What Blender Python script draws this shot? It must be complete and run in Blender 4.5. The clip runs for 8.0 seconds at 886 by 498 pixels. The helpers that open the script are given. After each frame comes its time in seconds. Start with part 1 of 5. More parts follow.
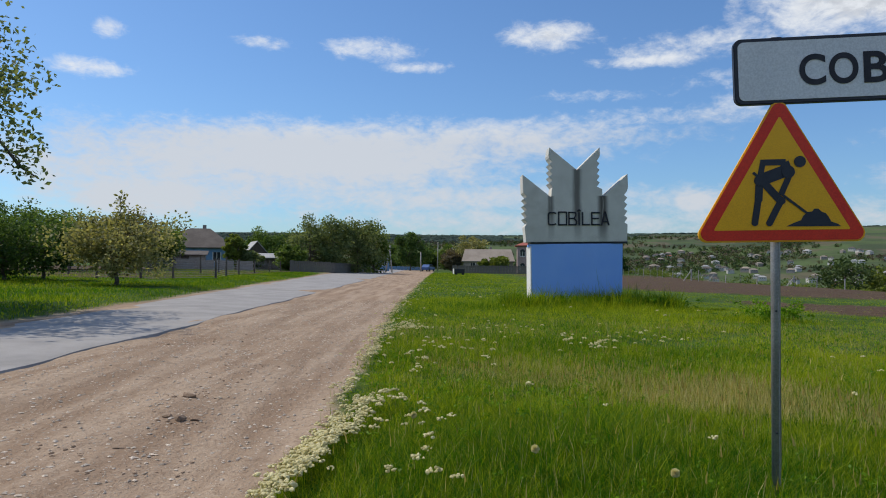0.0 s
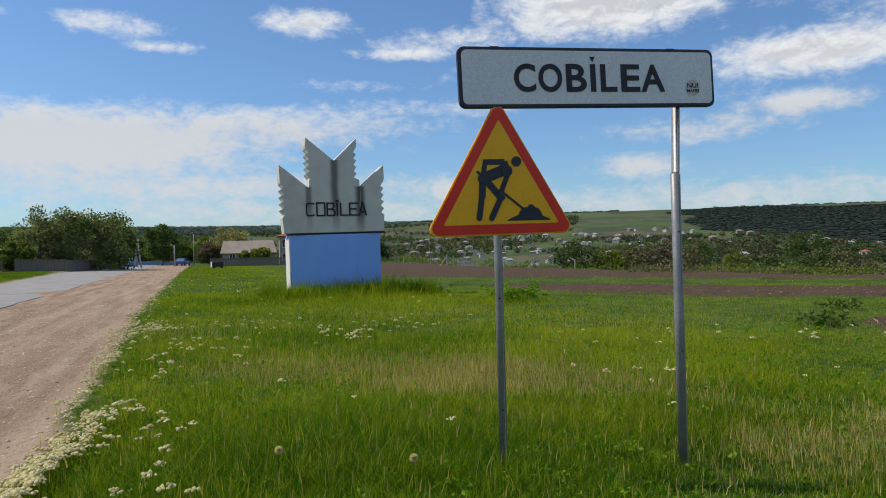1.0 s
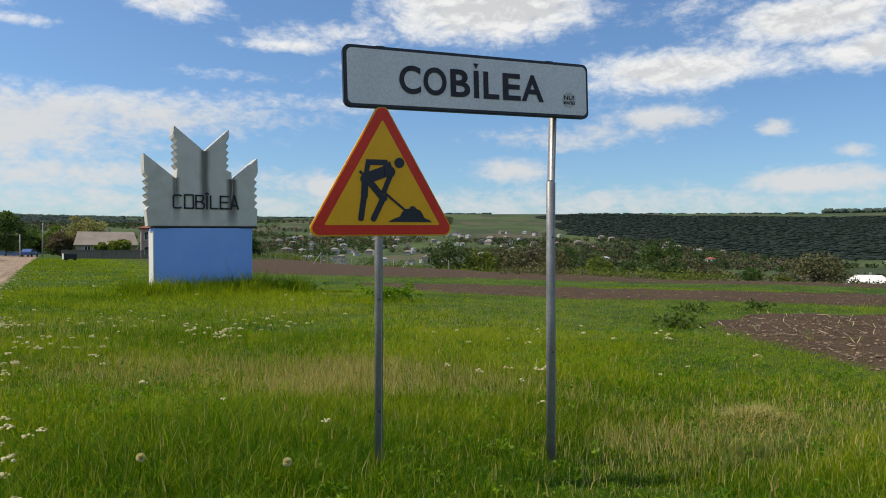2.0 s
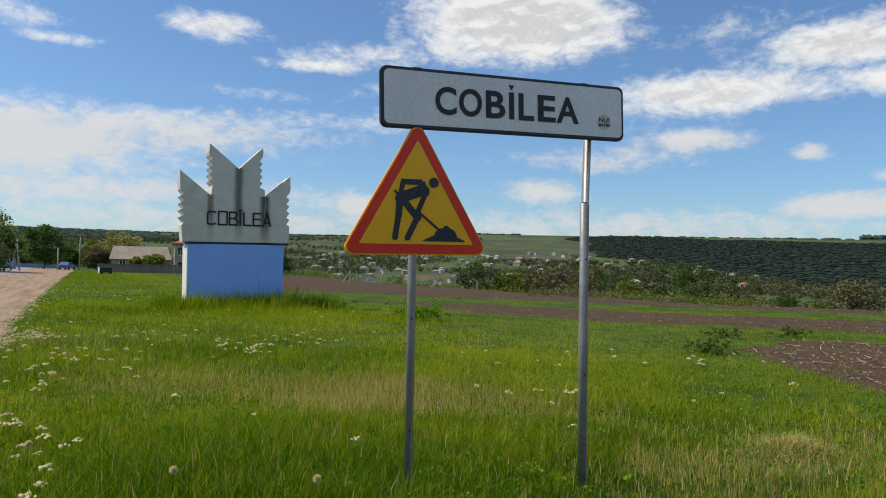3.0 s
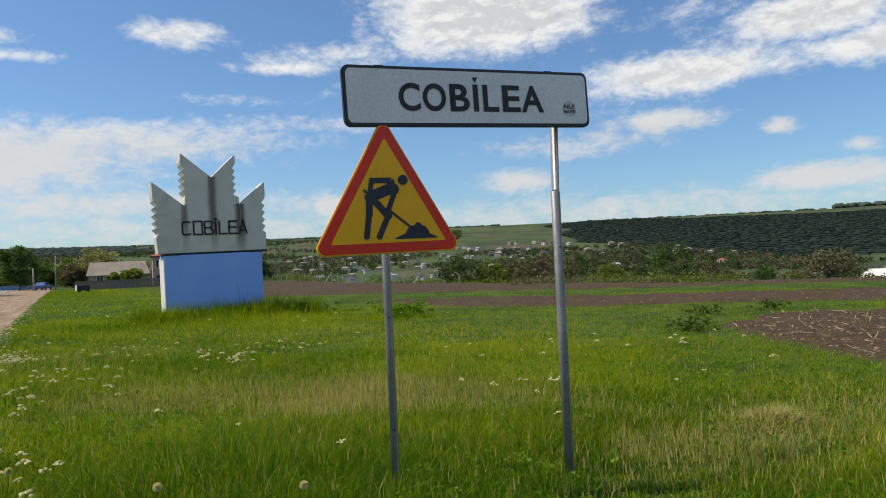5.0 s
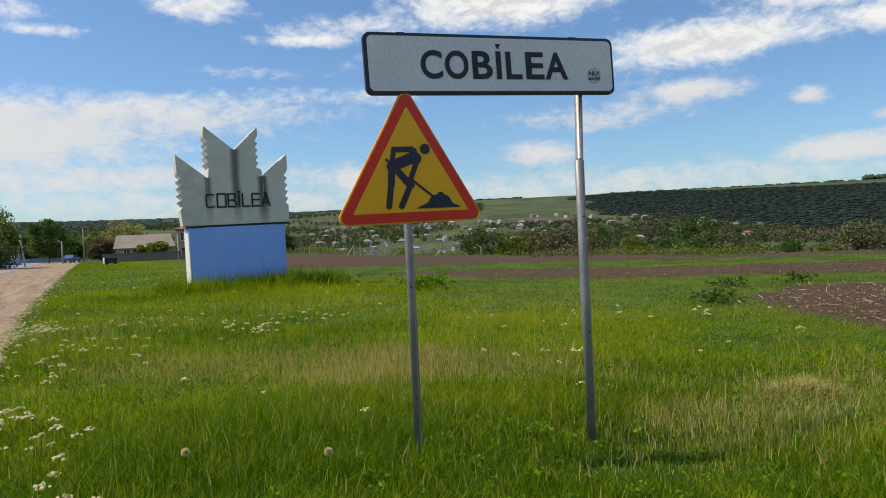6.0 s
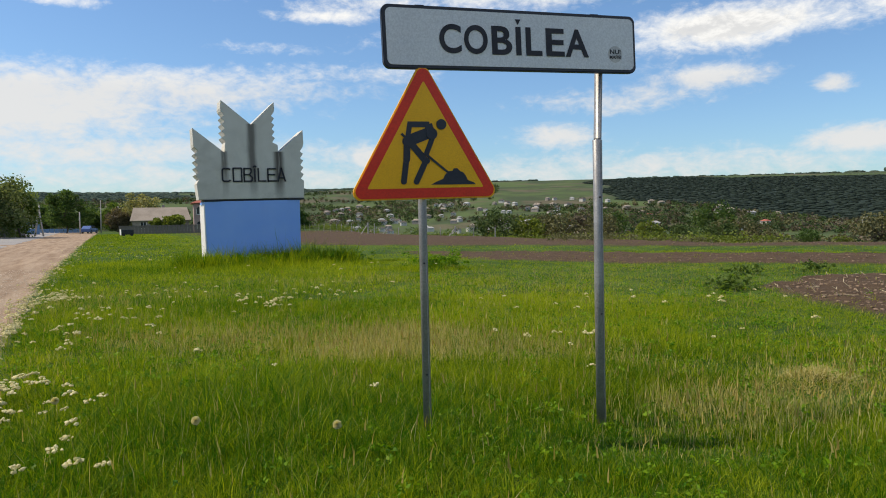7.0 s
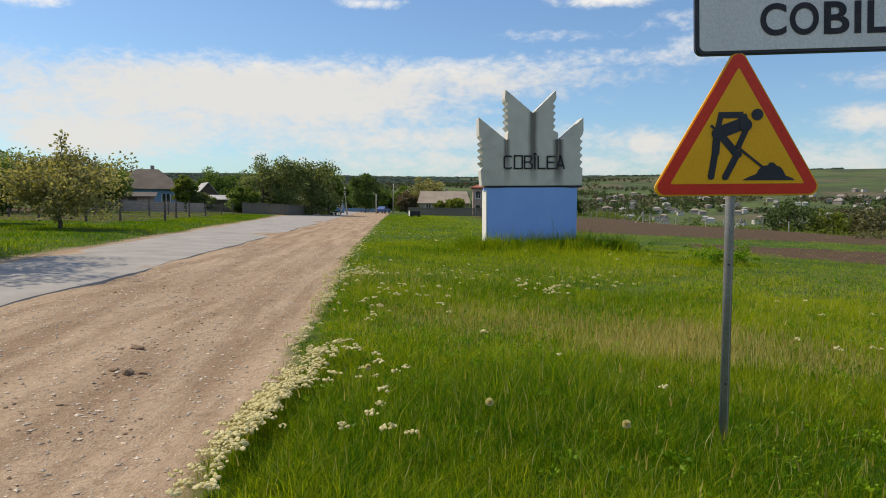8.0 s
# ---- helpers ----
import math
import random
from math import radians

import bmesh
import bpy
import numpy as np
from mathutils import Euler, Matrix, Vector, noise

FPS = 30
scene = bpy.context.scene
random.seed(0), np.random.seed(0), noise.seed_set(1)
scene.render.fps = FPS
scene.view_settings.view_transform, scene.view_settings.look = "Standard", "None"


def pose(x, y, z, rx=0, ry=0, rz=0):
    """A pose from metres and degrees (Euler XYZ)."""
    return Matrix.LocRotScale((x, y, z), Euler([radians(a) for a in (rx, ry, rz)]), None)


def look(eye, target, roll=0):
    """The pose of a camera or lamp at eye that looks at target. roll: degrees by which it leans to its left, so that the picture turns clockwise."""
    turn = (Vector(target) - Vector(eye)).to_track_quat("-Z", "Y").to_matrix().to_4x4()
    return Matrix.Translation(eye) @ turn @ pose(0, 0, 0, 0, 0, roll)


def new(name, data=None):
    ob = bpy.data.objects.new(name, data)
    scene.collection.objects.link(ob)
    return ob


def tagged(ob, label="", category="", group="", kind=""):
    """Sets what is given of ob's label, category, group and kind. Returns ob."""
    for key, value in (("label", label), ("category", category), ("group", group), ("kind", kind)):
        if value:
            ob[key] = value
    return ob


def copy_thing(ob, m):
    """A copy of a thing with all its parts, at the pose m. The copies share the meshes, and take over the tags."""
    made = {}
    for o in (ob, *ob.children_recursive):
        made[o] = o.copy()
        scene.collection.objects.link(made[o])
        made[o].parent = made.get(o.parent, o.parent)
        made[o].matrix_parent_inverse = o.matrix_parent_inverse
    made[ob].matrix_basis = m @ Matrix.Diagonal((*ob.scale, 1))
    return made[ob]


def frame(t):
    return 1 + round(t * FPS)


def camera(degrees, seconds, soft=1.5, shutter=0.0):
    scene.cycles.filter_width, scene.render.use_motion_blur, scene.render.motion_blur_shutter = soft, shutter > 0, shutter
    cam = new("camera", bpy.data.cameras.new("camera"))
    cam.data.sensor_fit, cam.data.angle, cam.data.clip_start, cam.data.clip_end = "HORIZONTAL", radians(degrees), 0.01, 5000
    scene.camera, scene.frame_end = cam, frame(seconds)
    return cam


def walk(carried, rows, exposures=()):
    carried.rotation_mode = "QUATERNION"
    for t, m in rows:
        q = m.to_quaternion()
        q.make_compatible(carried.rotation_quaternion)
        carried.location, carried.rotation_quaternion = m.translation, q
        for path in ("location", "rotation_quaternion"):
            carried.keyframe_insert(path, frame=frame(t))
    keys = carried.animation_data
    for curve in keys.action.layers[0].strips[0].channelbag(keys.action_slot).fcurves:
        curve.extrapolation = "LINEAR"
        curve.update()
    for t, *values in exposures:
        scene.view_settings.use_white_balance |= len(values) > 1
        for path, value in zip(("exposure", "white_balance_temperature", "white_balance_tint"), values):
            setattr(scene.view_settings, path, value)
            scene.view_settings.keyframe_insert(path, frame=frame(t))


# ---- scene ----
cam = camera(63.8, 8.0, soft=1.0)
PATH = [
    (0, (-0.157, -0.011, 1.402), (-0.145, 1.989, 1.447), 0.4),
    (0.5, (-0.038, -0.006, 1.434), (0.41, 1.943, 1.461), -1.3),
    (1, (-0.009, -0.027, 1.45), (0.648, 1.862, 1.459), -1.4),
    (1.5, (-0.031, -0.024, 1.448), (0.97, 1.706, 1.394), 0.6),
    (1.7, (-0.036, -0.015, 1.462), (0.957, 1.721, 1.452), 0.0),
    (2.8, (-0.052, 0.024, 1.464), (0.866, 1.801, 1.491), 1.5),
    (3, (-0.068, 0.006, 1.462), (0.837, 1.788, 1.519), 1.1),
    (3.5, (-0.087, -0.013, 1.466), (0.787, 1.785, 1.502), -1.1),
    (4, (-0.069, -0.029, 1.471), (0.762, 1.789, 1.536), -3.0),
    (4.5, (-0.025, -0.017, 1.465), (0.968, 1.718, 1.527), -1.1),
    (4.7, (-0.016, -0.012, 1.469), (0.959, 1.734, 1.516), -2.5),
    (5.8, (-0.038, 0.022, 1.466), (0.863, 1.808, 1.484), -1.9),
    (6, (-0.017, 0.016, 1.449), (0.879, 1.803, 1.417), -2.7),
    (6.5, (0.044, 0.122, 1.431), (0.961, 1.899, 1.387), -3.2),
    (7, (-0.004, 0.039, 1.425), (0.855, 1.843, 1.34), -1.2),
    (7.5, (-0.087, 0.031, 1.413), (0.389, 1.968, 1.265), -3.1),
    (8, (-0.145, 0.096, 1.471), (-0.008, 2.088, 1.353), 0.45),
]
EXPOSURES = [(0, 0.08, 6800, 10), (0.5, 0.03, 6900, 10), (1, 0.12, 7100, 10), (1.5, 0.2, 7300, 10), (3, 0.2, 7400, 10), (4.5, 0.2, 7400, 10),
             (6, 0.27, 7500, 10), (6.5, 0.36, 7550, 10), (7.5, 0.38, 7800, 10), (8, 0.32, 8000, 10)]
walk(cam, [(t, look(eye, target, roll)) for t, eye, target, roll in PATH], EXPOSURES)

# ==== world, sun and exposure ====
SUN_AZ, SUN_EL = -66.0, 54.0


def sun_vector():
    a, e = radians(SUN_AZ), radians(SUN_EL)
    return Vector((math.sin(a) * math.cos(e), math.cos(a) * math.cos(e), math.sin(e)))


sun = new("sun", bpy.data.lights.new("sun", "SUN"))
sun.data.energy, sun.data.angle, sun.data.color = 3.3, radians(0.6), (1.0, 0.93, 0.82)
sun.matrix_world = look(sun_vector() * 60, (0, 0, 0))

# clouds: azimuth and elevation of the middle, half width and half height in degrees, weight
CLOUDS = [
    (-25, 16.8, 1.2, .7, .75), (-26.5, 13.9, 3, .6, .7), (-14.6, 16.9, 2.2, .5, .7), (-6, 16.9, 3.6, .9, .75), (-2, 15.6, 3, .5, .7),
    (8.4, 17.9, 3, 1.0, .9), (-13, 8.8, 14, 2.1, .84), (-22, 4.9, 6, 1.4, .8), (3, 9.8, 13, 1.5, .76), (-6, 7.6, 10, 1.3, .7), (-28, 7, 5, 1.5, .75),
    (-2, 5.6, 18, 1.2, .66), (12, 11.2, 12, .9, .6), (20, 5.2, 2, .8, .75), (23, 11.8, 2.2, .9, .72),
    (31.5, 19.8, 7.0, 2.7, 1.05), (37, 18.6, 4.5, 1.6, .95), (25, 17, 8, 1.0, .62), (47.5, 13.5, 6, 1.25, .95),
    (46.5, 10.2, 3.4, .8, .78), (56.5, 16.2, 4.6, 1.25, .95), (60.5, 13.6, 4.5, 1.1, .95),
    (68, 18, 6, 2.0, 1.0), (34.8, 6.4, 3.0, .75, .85), (54.3, 8.9, 1.2, .6, .85), (56.5, 5.1, 3.6, .85, .9),
    (59.3, 7.0, 1.4, .5, .75), (62.5, 5.0, 2.2, .7, .85), (40, 9, 9, 1.0, .5), (17, 15.6, 4.5, .5, .6),
    (17, 16.2, 5, .8, .62), (42, 12, 8, 2.2, .46), (50, 17.5, 8, 2.5, .5), (38.5, 8.3, 5, .7, .6), (24, 14, 6, 1.0, .5), (13, 13.2, 7, .6, .52),
    # the wide last ones, behind the camera, are unseen, added to brighten the signs
    (45, 3.6, 24, 1.5, .6), (8, 3.6, 26, 1.8, .68), (-50, 12, 14, 3, .8), (85, 12, 12, 3, .8), (120, 25, 26, 9, .95), (-110, 24, 26, 8, .9), (165, 24, 30, 10, 1.0), (-165, 30, 30, 9, .95),
]


def graph(tree):
    """Short hands for building nodes."""
    def node(kind, **values):
        n = tree.nodes.new(kind)
        for key, value in values.items():
            if key in n.inputs:
                put(n.inputs[key], value)
        return n

    def put(socket, value):
        if isinstance(value, bpy.types.NodeSocket):
            tree.links.new(value, socket)
        else:
            socket.default_value = value

    def calc(op, a, b=None, c=None):
        n = tree.nodes.new("ShaderNodeMath")
        n.operation = op
        for i, v in enumerate((a, b, c)):
            if v is not None:
                put(n.inputs[i], v)
        return n.outputs[0]

    def mix(fac, a, b, kind="MIX"):
        n = tree.nodes.new("ShaderNodeMix")
        n.data_type, n.blend_type = "RGBA", kind
        put(n.inputs[0], fac)
        put(n.inputs[6], a if isinstance(a, bpy.types.NodeSocket) else (*a[:3], 1))
        put(n.inputs[7], b if isinstance(b, bpy.types.NodeSocket) else (*b[:3], 1))
        return n.outputs[2]

    def step(v, lo, hi):
        n = tree.nodes.new("ShaderNodeMapRange")
        n.interpolation_type = "SMOOTHSTEP"
        put(n.inputs[0], v)
        n.inputs[1].default_value, n.inputs[2].default_value = lo, hi
        return n.outputs[0]

    def noisy(vector, scale, detail=4.0, rough=0.55, distortion=0.0):
        n = tree.nodes.new("ShaderNodeTexNoise")
        put(n.inputs["Vector"], vector)
        n.inputs["Scale"].default_value, n.inputs["Detail"].default_value = scale, detail
        n.inputs["Roughness"].default_value, n.inputs["Distortion"].default_value = rough, distortion
        return n.outputs["Fac"]

    return node, put, calc, mix, step, noisy


def build_world():
    world = bpy.data.worlds.new("world")
    scene.world = world
    world.use_nodes = True
    tree = world.node_tree
    tree.nodes.clear()
    node, put, calc, mix, step, noisy = graph(tree)
    sky = node("ShaderNodeTexSky")
    sky.sky_type, sky.sun_disc = "NISHITA", False
    sky.sun_elevation, sky.sun_rotation = radians(SUN_EL), radians(SUN_AZ)
    sky.air_density, sky.dust_density, sky.ozone_density = 1.0, 0.7, 2.5
    where = node("ShaderNodeTexCoord").outputs["Generated"]
    split = node("ShaderNodeSeparateXYZ", Vector=where)
    az = calc("MULTIPLY", calc("ARCTAN2", split.outputs[0], split.outputs[1]), 180 / math.pi)
    el = calc("MULTIPLY", calc("ARCSINE", split.outputs[2]), 180 / math.pi)
    flat = node("ShaderNodeCombineXYZ", X=calc("MULTIPLY", az, 0.085), Y=calc("MULTIPLY", el, 0.16), Z=0.0).outputs[0]
    swirl = noisy(flat, 5.0, 8.0, 0.62, 0.5)
    fine = noisy(flat, 16.0, 6.0, 0.62, 0.3)
    above = noisy(node("ShaderNodeCombineXYZ", X=calc("MULTIPLY", az, 0.085), Y=calc("MULTIPLY", calc("ADD", el, 0.55), 0.16), Z=0.0).outputs[0], 5.0, 8.0, 0.62, 0.5)
    cover = None
    for a, e, wa, we, weight in CLOUDS:
        u = calc("DIVIDE", calc("SUBTRACT", az, a), wa * 1.15)
        v = calc("DIVIDE", calc("SUBTRACT", el, e), we * 1.15)
        q = calc("ADD", calc("MULTIPLY", u, u), calc("MULTIPLY", v, v))
        g = calc("MULTIPLY", calc("EXPONENT", calc("MULTIPLY", q, -0.7)), weight)
        cover = g if cover is None else calc("MAXIMUM", calc("MULTIPLY_ADD", cover, 1.0, calc("MULTIPLY", g, 0.35)), g)
    bumpy = calc("ADD", calc("MULTIPLY", calc("SUBTRACT", swirl, 0.5), 1.7), calc("MULTIPLY", calc("SUBTRACT", fine, 0.5), 0.8))
    d = calc("ADD", cover, calc("MULTIPLY", bumpy, 0.52))
    soft_edge, crisp = step(d, 0.34, 0.95), step(d, 0.36, 0.98)
    high = step(el, 9.5, 13.0)
    alpha = calc("ADD", calc("MULTIPLY", crisp, high), calc("MULTIPLY", soft_edge, calc("SUBTRACT", 1.0, high)))
    shade = step(calc("ADD", calc("MULTIPLY", d, 0.55), calc("MULTIPLY", calc("SUBTRACT", above, swirl), 2.0)), 0.24, 0.74)
    shade = calc("MULTIPLY", calc("MULTIPLY", shade, 0.62), calc("MULTIPLY", step(cover, 0.72, 1.0), step(el, 10.5, 14.0)))
    cloud = mix(shade, mix(step(el, 9.5, 13.0), CLOUD_LIGHT, CLOUD_BRIGHT), CLOUD_DARK)
    lit = mix(1.0, sky.outputs[0], (SKY_STRENGTH * SKY_TINT[0], SKY_STRENGTH * SKY_TINT[1], SKY_STRENGTH * SKY_TINT[2]), "MULTIPLY")
    both = mix(calc("MULTIPLY", alpha, 0.94), lit, cloud)
    back = node("ShaderNodeBackground", Color=both, Strength=1.0)
    tree.links.new(back.outputs[0], node("ShaderNodeOutputWorld").inputs[0])


SKY_STRENGTH, SKY_TINT = 0.105, (0.66, 0.93, 1.22)
CLOUD_LIGHT, CLOUD_BRIGHT, CLOUD_DARK = (0.57, 0.62, 0.70), (0.74, 0.79, 0.86), (0.42, 0.46, 0.53)
build_world()

# ==== materials ====
def material(name, a, b, scale=8.0, rough=0.8, metal=0.0, bump=0.2, fine=60.0, spread=(0.35, 0.65), depth=0.01, stain=None, island=0.0, spec=0.4):
    """Two tones mixed at a coarse and a fine scale, with relief at both."""
    m = bpy.data.materials.new(name)
    m.use_nodes = True
    tree = m.node_tree
    tree.nodes.clear()
    node, put, calc, mix, step, noisy = graph(tree)
    where = node("ShaderNodeTexCoord").outputs["Object"]
    coarse, grain = noisy(where, scale, 5.0, 0.6), noisy(where, fine, 3.0, 0.6)
    color = mix(step(coarse, *spread), a, b)
    color = mix(0.35, color, mix(step(grain, 0.3, 0.7), [c * 0.72 for c in a], [min(1, c * 1.18) for c in b]))
    if stain:
        color = mix(calc("MULTIPLY", step(noisy(where, scale * 0.37, 6.0, 0.65, 0.6), 0.52, 0.7), stain[3]), color, stain[:3])
    if island:
        r = node("ShaderNodeObjectInfo").outputs["Random"] if island < 0 else node("ShaderNodeNewGeometry").outputs["Random Per Island"]
        v = calc("ADD", 1 - abs(island) / 2, calc("MULTIPLY", r, abs(island)))
        n = node("ShaderNodeHueSaturation", Value=v, Color=color)
        color = n.outputs[0]
    bsdf = node("ShaderNodeBsdfPrincipled", Metallic=metal)
    put(bsdf.inputs["Base Color"], color)
    put(bsdf.inputs["Roughness"], calc("ADD", rough - 0.08, calc("MULTIPLY", grain, 0.16)))
    bsdf.inputs["Specular IOR Level"].default_value = spec
    n = node("ShaderNodeBump", Height=calc("ADD", coarse, calc("MULTIPLY", grain, 0.5)), Strength=bump, Distance=depth)
    put(bsdf.inputs["Normal"], n.outputs[0])
    tree.links.new(bsdf.outputs[0], node("ShaderNodeOutputMaterial").inputs[0])
    return m


def plant_material(name, a, b, tip=None, through_light=0.35, rough=0.55, gloss=0.16):
    """Leaves and blades: tone by the attribute tint (red: piece, green: along the blade), light passes through."""
    m = bpy.data.materials.new(name)
    m.use_nodes = True
    tree = m.node_tree
    tree.nodes.clear()
    node, put, calc, mix, step, noisy = graph(tree)
    at = node("ShaderNodeAttribute")
    at.attribute_name = "tint"
    split = node("ShaderNodeSeparateColor", Color=at.outputs["Color"])
    color = mix(split.outputs[0], a, b)
    if tip:
        color = mix(step(split.outputs[1], 0.55, 1.0), color, tip)
    bsdf = node("ShaderNodeBsdfPrincipled", Roughness=rough)
    bsdf.inputs["Specular IOR Level"].default_value = gloss
    put(bsdf.inputs["Base Color"], color)
    back = node("ShaderNodeBsdfTranslucent", Color=mix(1.0, color, (1.25, 1.2, 0.6), "MULTIPLY"))
    both = node("ShaderNodeMixShader", Fac=through_light)
    tree.links.new(bsdf.outputs[0], both.inputs[1])
    tree.links.new(back.outputs[0], both.inputs[2])
    tree.links.new(both.outputs[0], node("ShaderNodeOutputMaterial").inputs[0])
    return m


GRASS = plant_material("grass", (0.034, 0.140, 0.003), (0.375, 0.43, 0.024), None, 0.5, 0.5, 0.14)
HERB = plant_material("meadow_herbs", (0.05, 0.16, 0.006), (0.22, 0.36, 0.02), None, 0.45, 0.5, 0.14)
GRASS_DRY = plant_material("dry_grass", (0.32, 0.30, 0.06), (0.68, 0.58, 0.28), (0.50, 0.40, 0.18), 0.35)
SEED_HEAD = plant_material("seed_heads", (0.30, 0.225, 0.06), (0.50, 0.39, 0.14), None, 0.35)
LEAF = plant_material("leaves", (0.055, 0.105, 0.020), (0.165, 0.235, 0.055), None, 0.45)
LEAF_DARK = plant_material("dark_leaves", (0.036, 0.080, 0.020), (0.115, 0.185, 0.05), None, 0.42)
LEAF_OLIVE = plant_material("olive_leaves", (0.16, 0.165, 0.055), (0.42, 0.40, 0.21), None, 0.45)
LEAF_YELLOW = plant_material("yellow_green_leaves", (0.09, 0.13, 0.022), (0.23, 0.28, 0.06), None, 0.45)
LEAF_BROWN = plant_material("brown_twigs", (0.10, 0.085, 0.055), (0.20, 0.165, 0.11))
LEAF_GREY = plant_material("greyish_leaves", (0.085, 0.125, 0.045), (0.24, 0.285, 0.13), None, 0.45)
# eastern forest: the cloud shade on the slope is put into this dark green
FOREST_SHADED = plant_material("far_shaded_forest", (0.020, 0.033, 0.026), (0.027, 0.042, 0.031), None, 0.1, 0.9)
# northern and ridge woods: distance haze is painted in as a paler, bluish green
FOREST_HAZY = plant_material("far_hazy_forest", (0.060, 0.090, 0.072), (0.078, 0.112, 0.084), None, 0.1, 0.9)
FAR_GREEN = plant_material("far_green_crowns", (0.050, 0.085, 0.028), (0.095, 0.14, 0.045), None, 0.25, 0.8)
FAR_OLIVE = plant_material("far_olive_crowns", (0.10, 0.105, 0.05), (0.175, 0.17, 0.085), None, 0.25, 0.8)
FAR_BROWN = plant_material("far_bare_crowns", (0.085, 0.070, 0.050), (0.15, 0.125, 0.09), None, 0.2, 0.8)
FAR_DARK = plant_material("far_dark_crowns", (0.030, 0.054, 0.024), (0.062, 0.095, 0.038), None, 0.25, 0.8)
PETAL = plant_material("white_petals", (0.60, 0.54, 0.26), (0.78, 0.72, 0.44), None, 0.25)
BARK = material("bark", (0.07, 0.055, 0.042), (0.14, 0.115, 0.09), 9, 0.9, bump=0.6, fine=70)
ASPHALT = material("asphalt", (0.26, 0.25, 0.24), (0.35, 0.335, 0.32), 0.9, 0.88, bump=0.35, fine=140, stain=(0.19, 0.18, 0.17, 0.5), spec=0.2)
STONE = material("pebbles", (0.40, 0.32, 0.245), (0.60, 0.52, 0.43), 30, 0.85, island=0.6)
CLOD = material("clods", (0.16, 0.108, 0.072), (0.27, 0.19, 0.13), 22, 0.95, bump=0.6, island=0.5)
STRAW = material("straw", (0.42, 0.33, 0.19), (0.55, 0.46, 0.30), 20, 0.8, island=0.4)
CONCRETE = material("painted_concrete", (0.54, 0.53, 0.485), (0.64, 0.63, 0.58), 1.6, 0.85, bump=0.25, fine=45, stain=(0.36, 0.35, 0.31, 0.45))
BLUE_PAINT = material("blue_paint", (0.20, 0.41, 0.94), (0.24, 0.46, 0.96), 1.1, 0.75, bump=0.25, fine=50, stain=(0.28, 0.43, 0.84, 0.5))
WHITE_PAINT = material("white_wash", (0.74, 0.73, 0.70), (0.82, 0.81, 0.78), 2.0, 0.8, bump=0.2, fine=40)
BLACK_PAINT = material("black_paint", (0.012, 0.014, 0.02), (0.028, 0.03, 0.036), 6, 0.6, bump=0.15)
LETTER_PAINT = material("letter_paint", (0.012, 0.014, 0.024), (0.03, 0.03, 0.04), 9, 0.65, bump=0.15)
SIGN_WHITE = material("sign_white", (0.60, 0.62, 0.65), (0.68, 0.70, 0.72), 2.2, 0.42, bump=0.04, fine=90, stain=(0.52, 0.52, 0.52, 0.35))
SIGN_BLACK = material("sign_black", (0.010, 0.014, 0.026), (0.022, 0.027, 0.042), 5, 0.45, bump=0.05, fine=120)
SIGN_RED = material("sign_red", (0.66, 0.022, 0.006), (0.74, 0.035, 0.010), 4, 0.4, bump=0.04, fine=120)
SIGN_AMBER = material("sign_amber", (0.86, 0.40, 0.002), (0.92, 0.45, 0.004), 4, 0.4, bump=0.04, fine=160)
STICKER = material("sticker", (0.44, 0.44, 0.44), (0.56, 0.56, 0.55), 30, 0.5, bump=0.05, fine=200)
STEEL = material("galvanised_steel", (0.25, 0.245, 0.245), (0.36, 0.355, 0.35), 7, 0.47, 0.5, bump=0.12, fine=90, stain=(0.20, 0.19, 0.18, 0.6))
ROOF_GREY = material("asbestos_roof", (0.075, 0.063, 0.055), (0.125, 0.108, 0.095), 0.7, 0.9, bump=0.3, fine=14)
ROOF_PALE = material("pale_roof", (0.25, 0.21, 0.17), (0.34, 0.29, 0.24), 0.6, 0.9, bump=0.3, fine=14)
ROOF_RED = material("red_roof", (0.30, 0.085, 0.06), (0.42, 0.13, 0.09), 0.8, 0.8, bump=0.3, fine=12)
ROOF_TIN = material("tin_roof", (0.30, 0.30, 0.30), (0.44, 0.44, 0.43), 0.7, 0.7, 0.1, bump=0.2, fine=12)
WALL_BLUE = material("blue_wall", (0.10, 0.22, 0.38), (0.16, 0.29, 0.46), 0.6, 0.85, fine=10)
WALL_STONE = material("stone_wall", (0.26, 0.225, 0.20), (0.36, 0.32, 0.285), 0.9, 0.9, fine=9, bump=0.4)
WALL_PINK = material("pink_stone_wall", (0.34, 0.23, 0.21), (0.44, 0.32, 0.29), 0.9, 0.9, fine=9, bump=0.4)
WALL_PALE = material("pale_wall", (0.46, 0.44, 0.40), (0.58, 0.55, 0.51), 0.5, 0.85, fine=8)
FENCE_GREY = material("grey_fence", (0.12, 0.105, 0.09), (0.20, 0.18, 0.155), 1.2, 0.9, fine=16, bump=0.4)
OLD_WOOD = material("old_wood", (0.075, 0.06, 0.05), (0.15, 0.125, 0.105), 3, 0.9, fine=40, bump=0.5)
POST_PALE = material("concrete_post", (0.30, 0.285, 0.26), (0.42, 0.40, 0.37), 3, 0.9, fine=30, bump=0.3)
GLASS_DARK = material("window_glass", (0.02, 0.025, 0.03), (0.04, 0.045, 0.05), 2, 0.12, spec=0.6, bump=0.02)
CAR_PAINT = material("blue_car_paint", (0.07, 0.13, 0.30), (0.08, 0.15, 0.34), 2, 0.3, 0.2, bump=0.02)
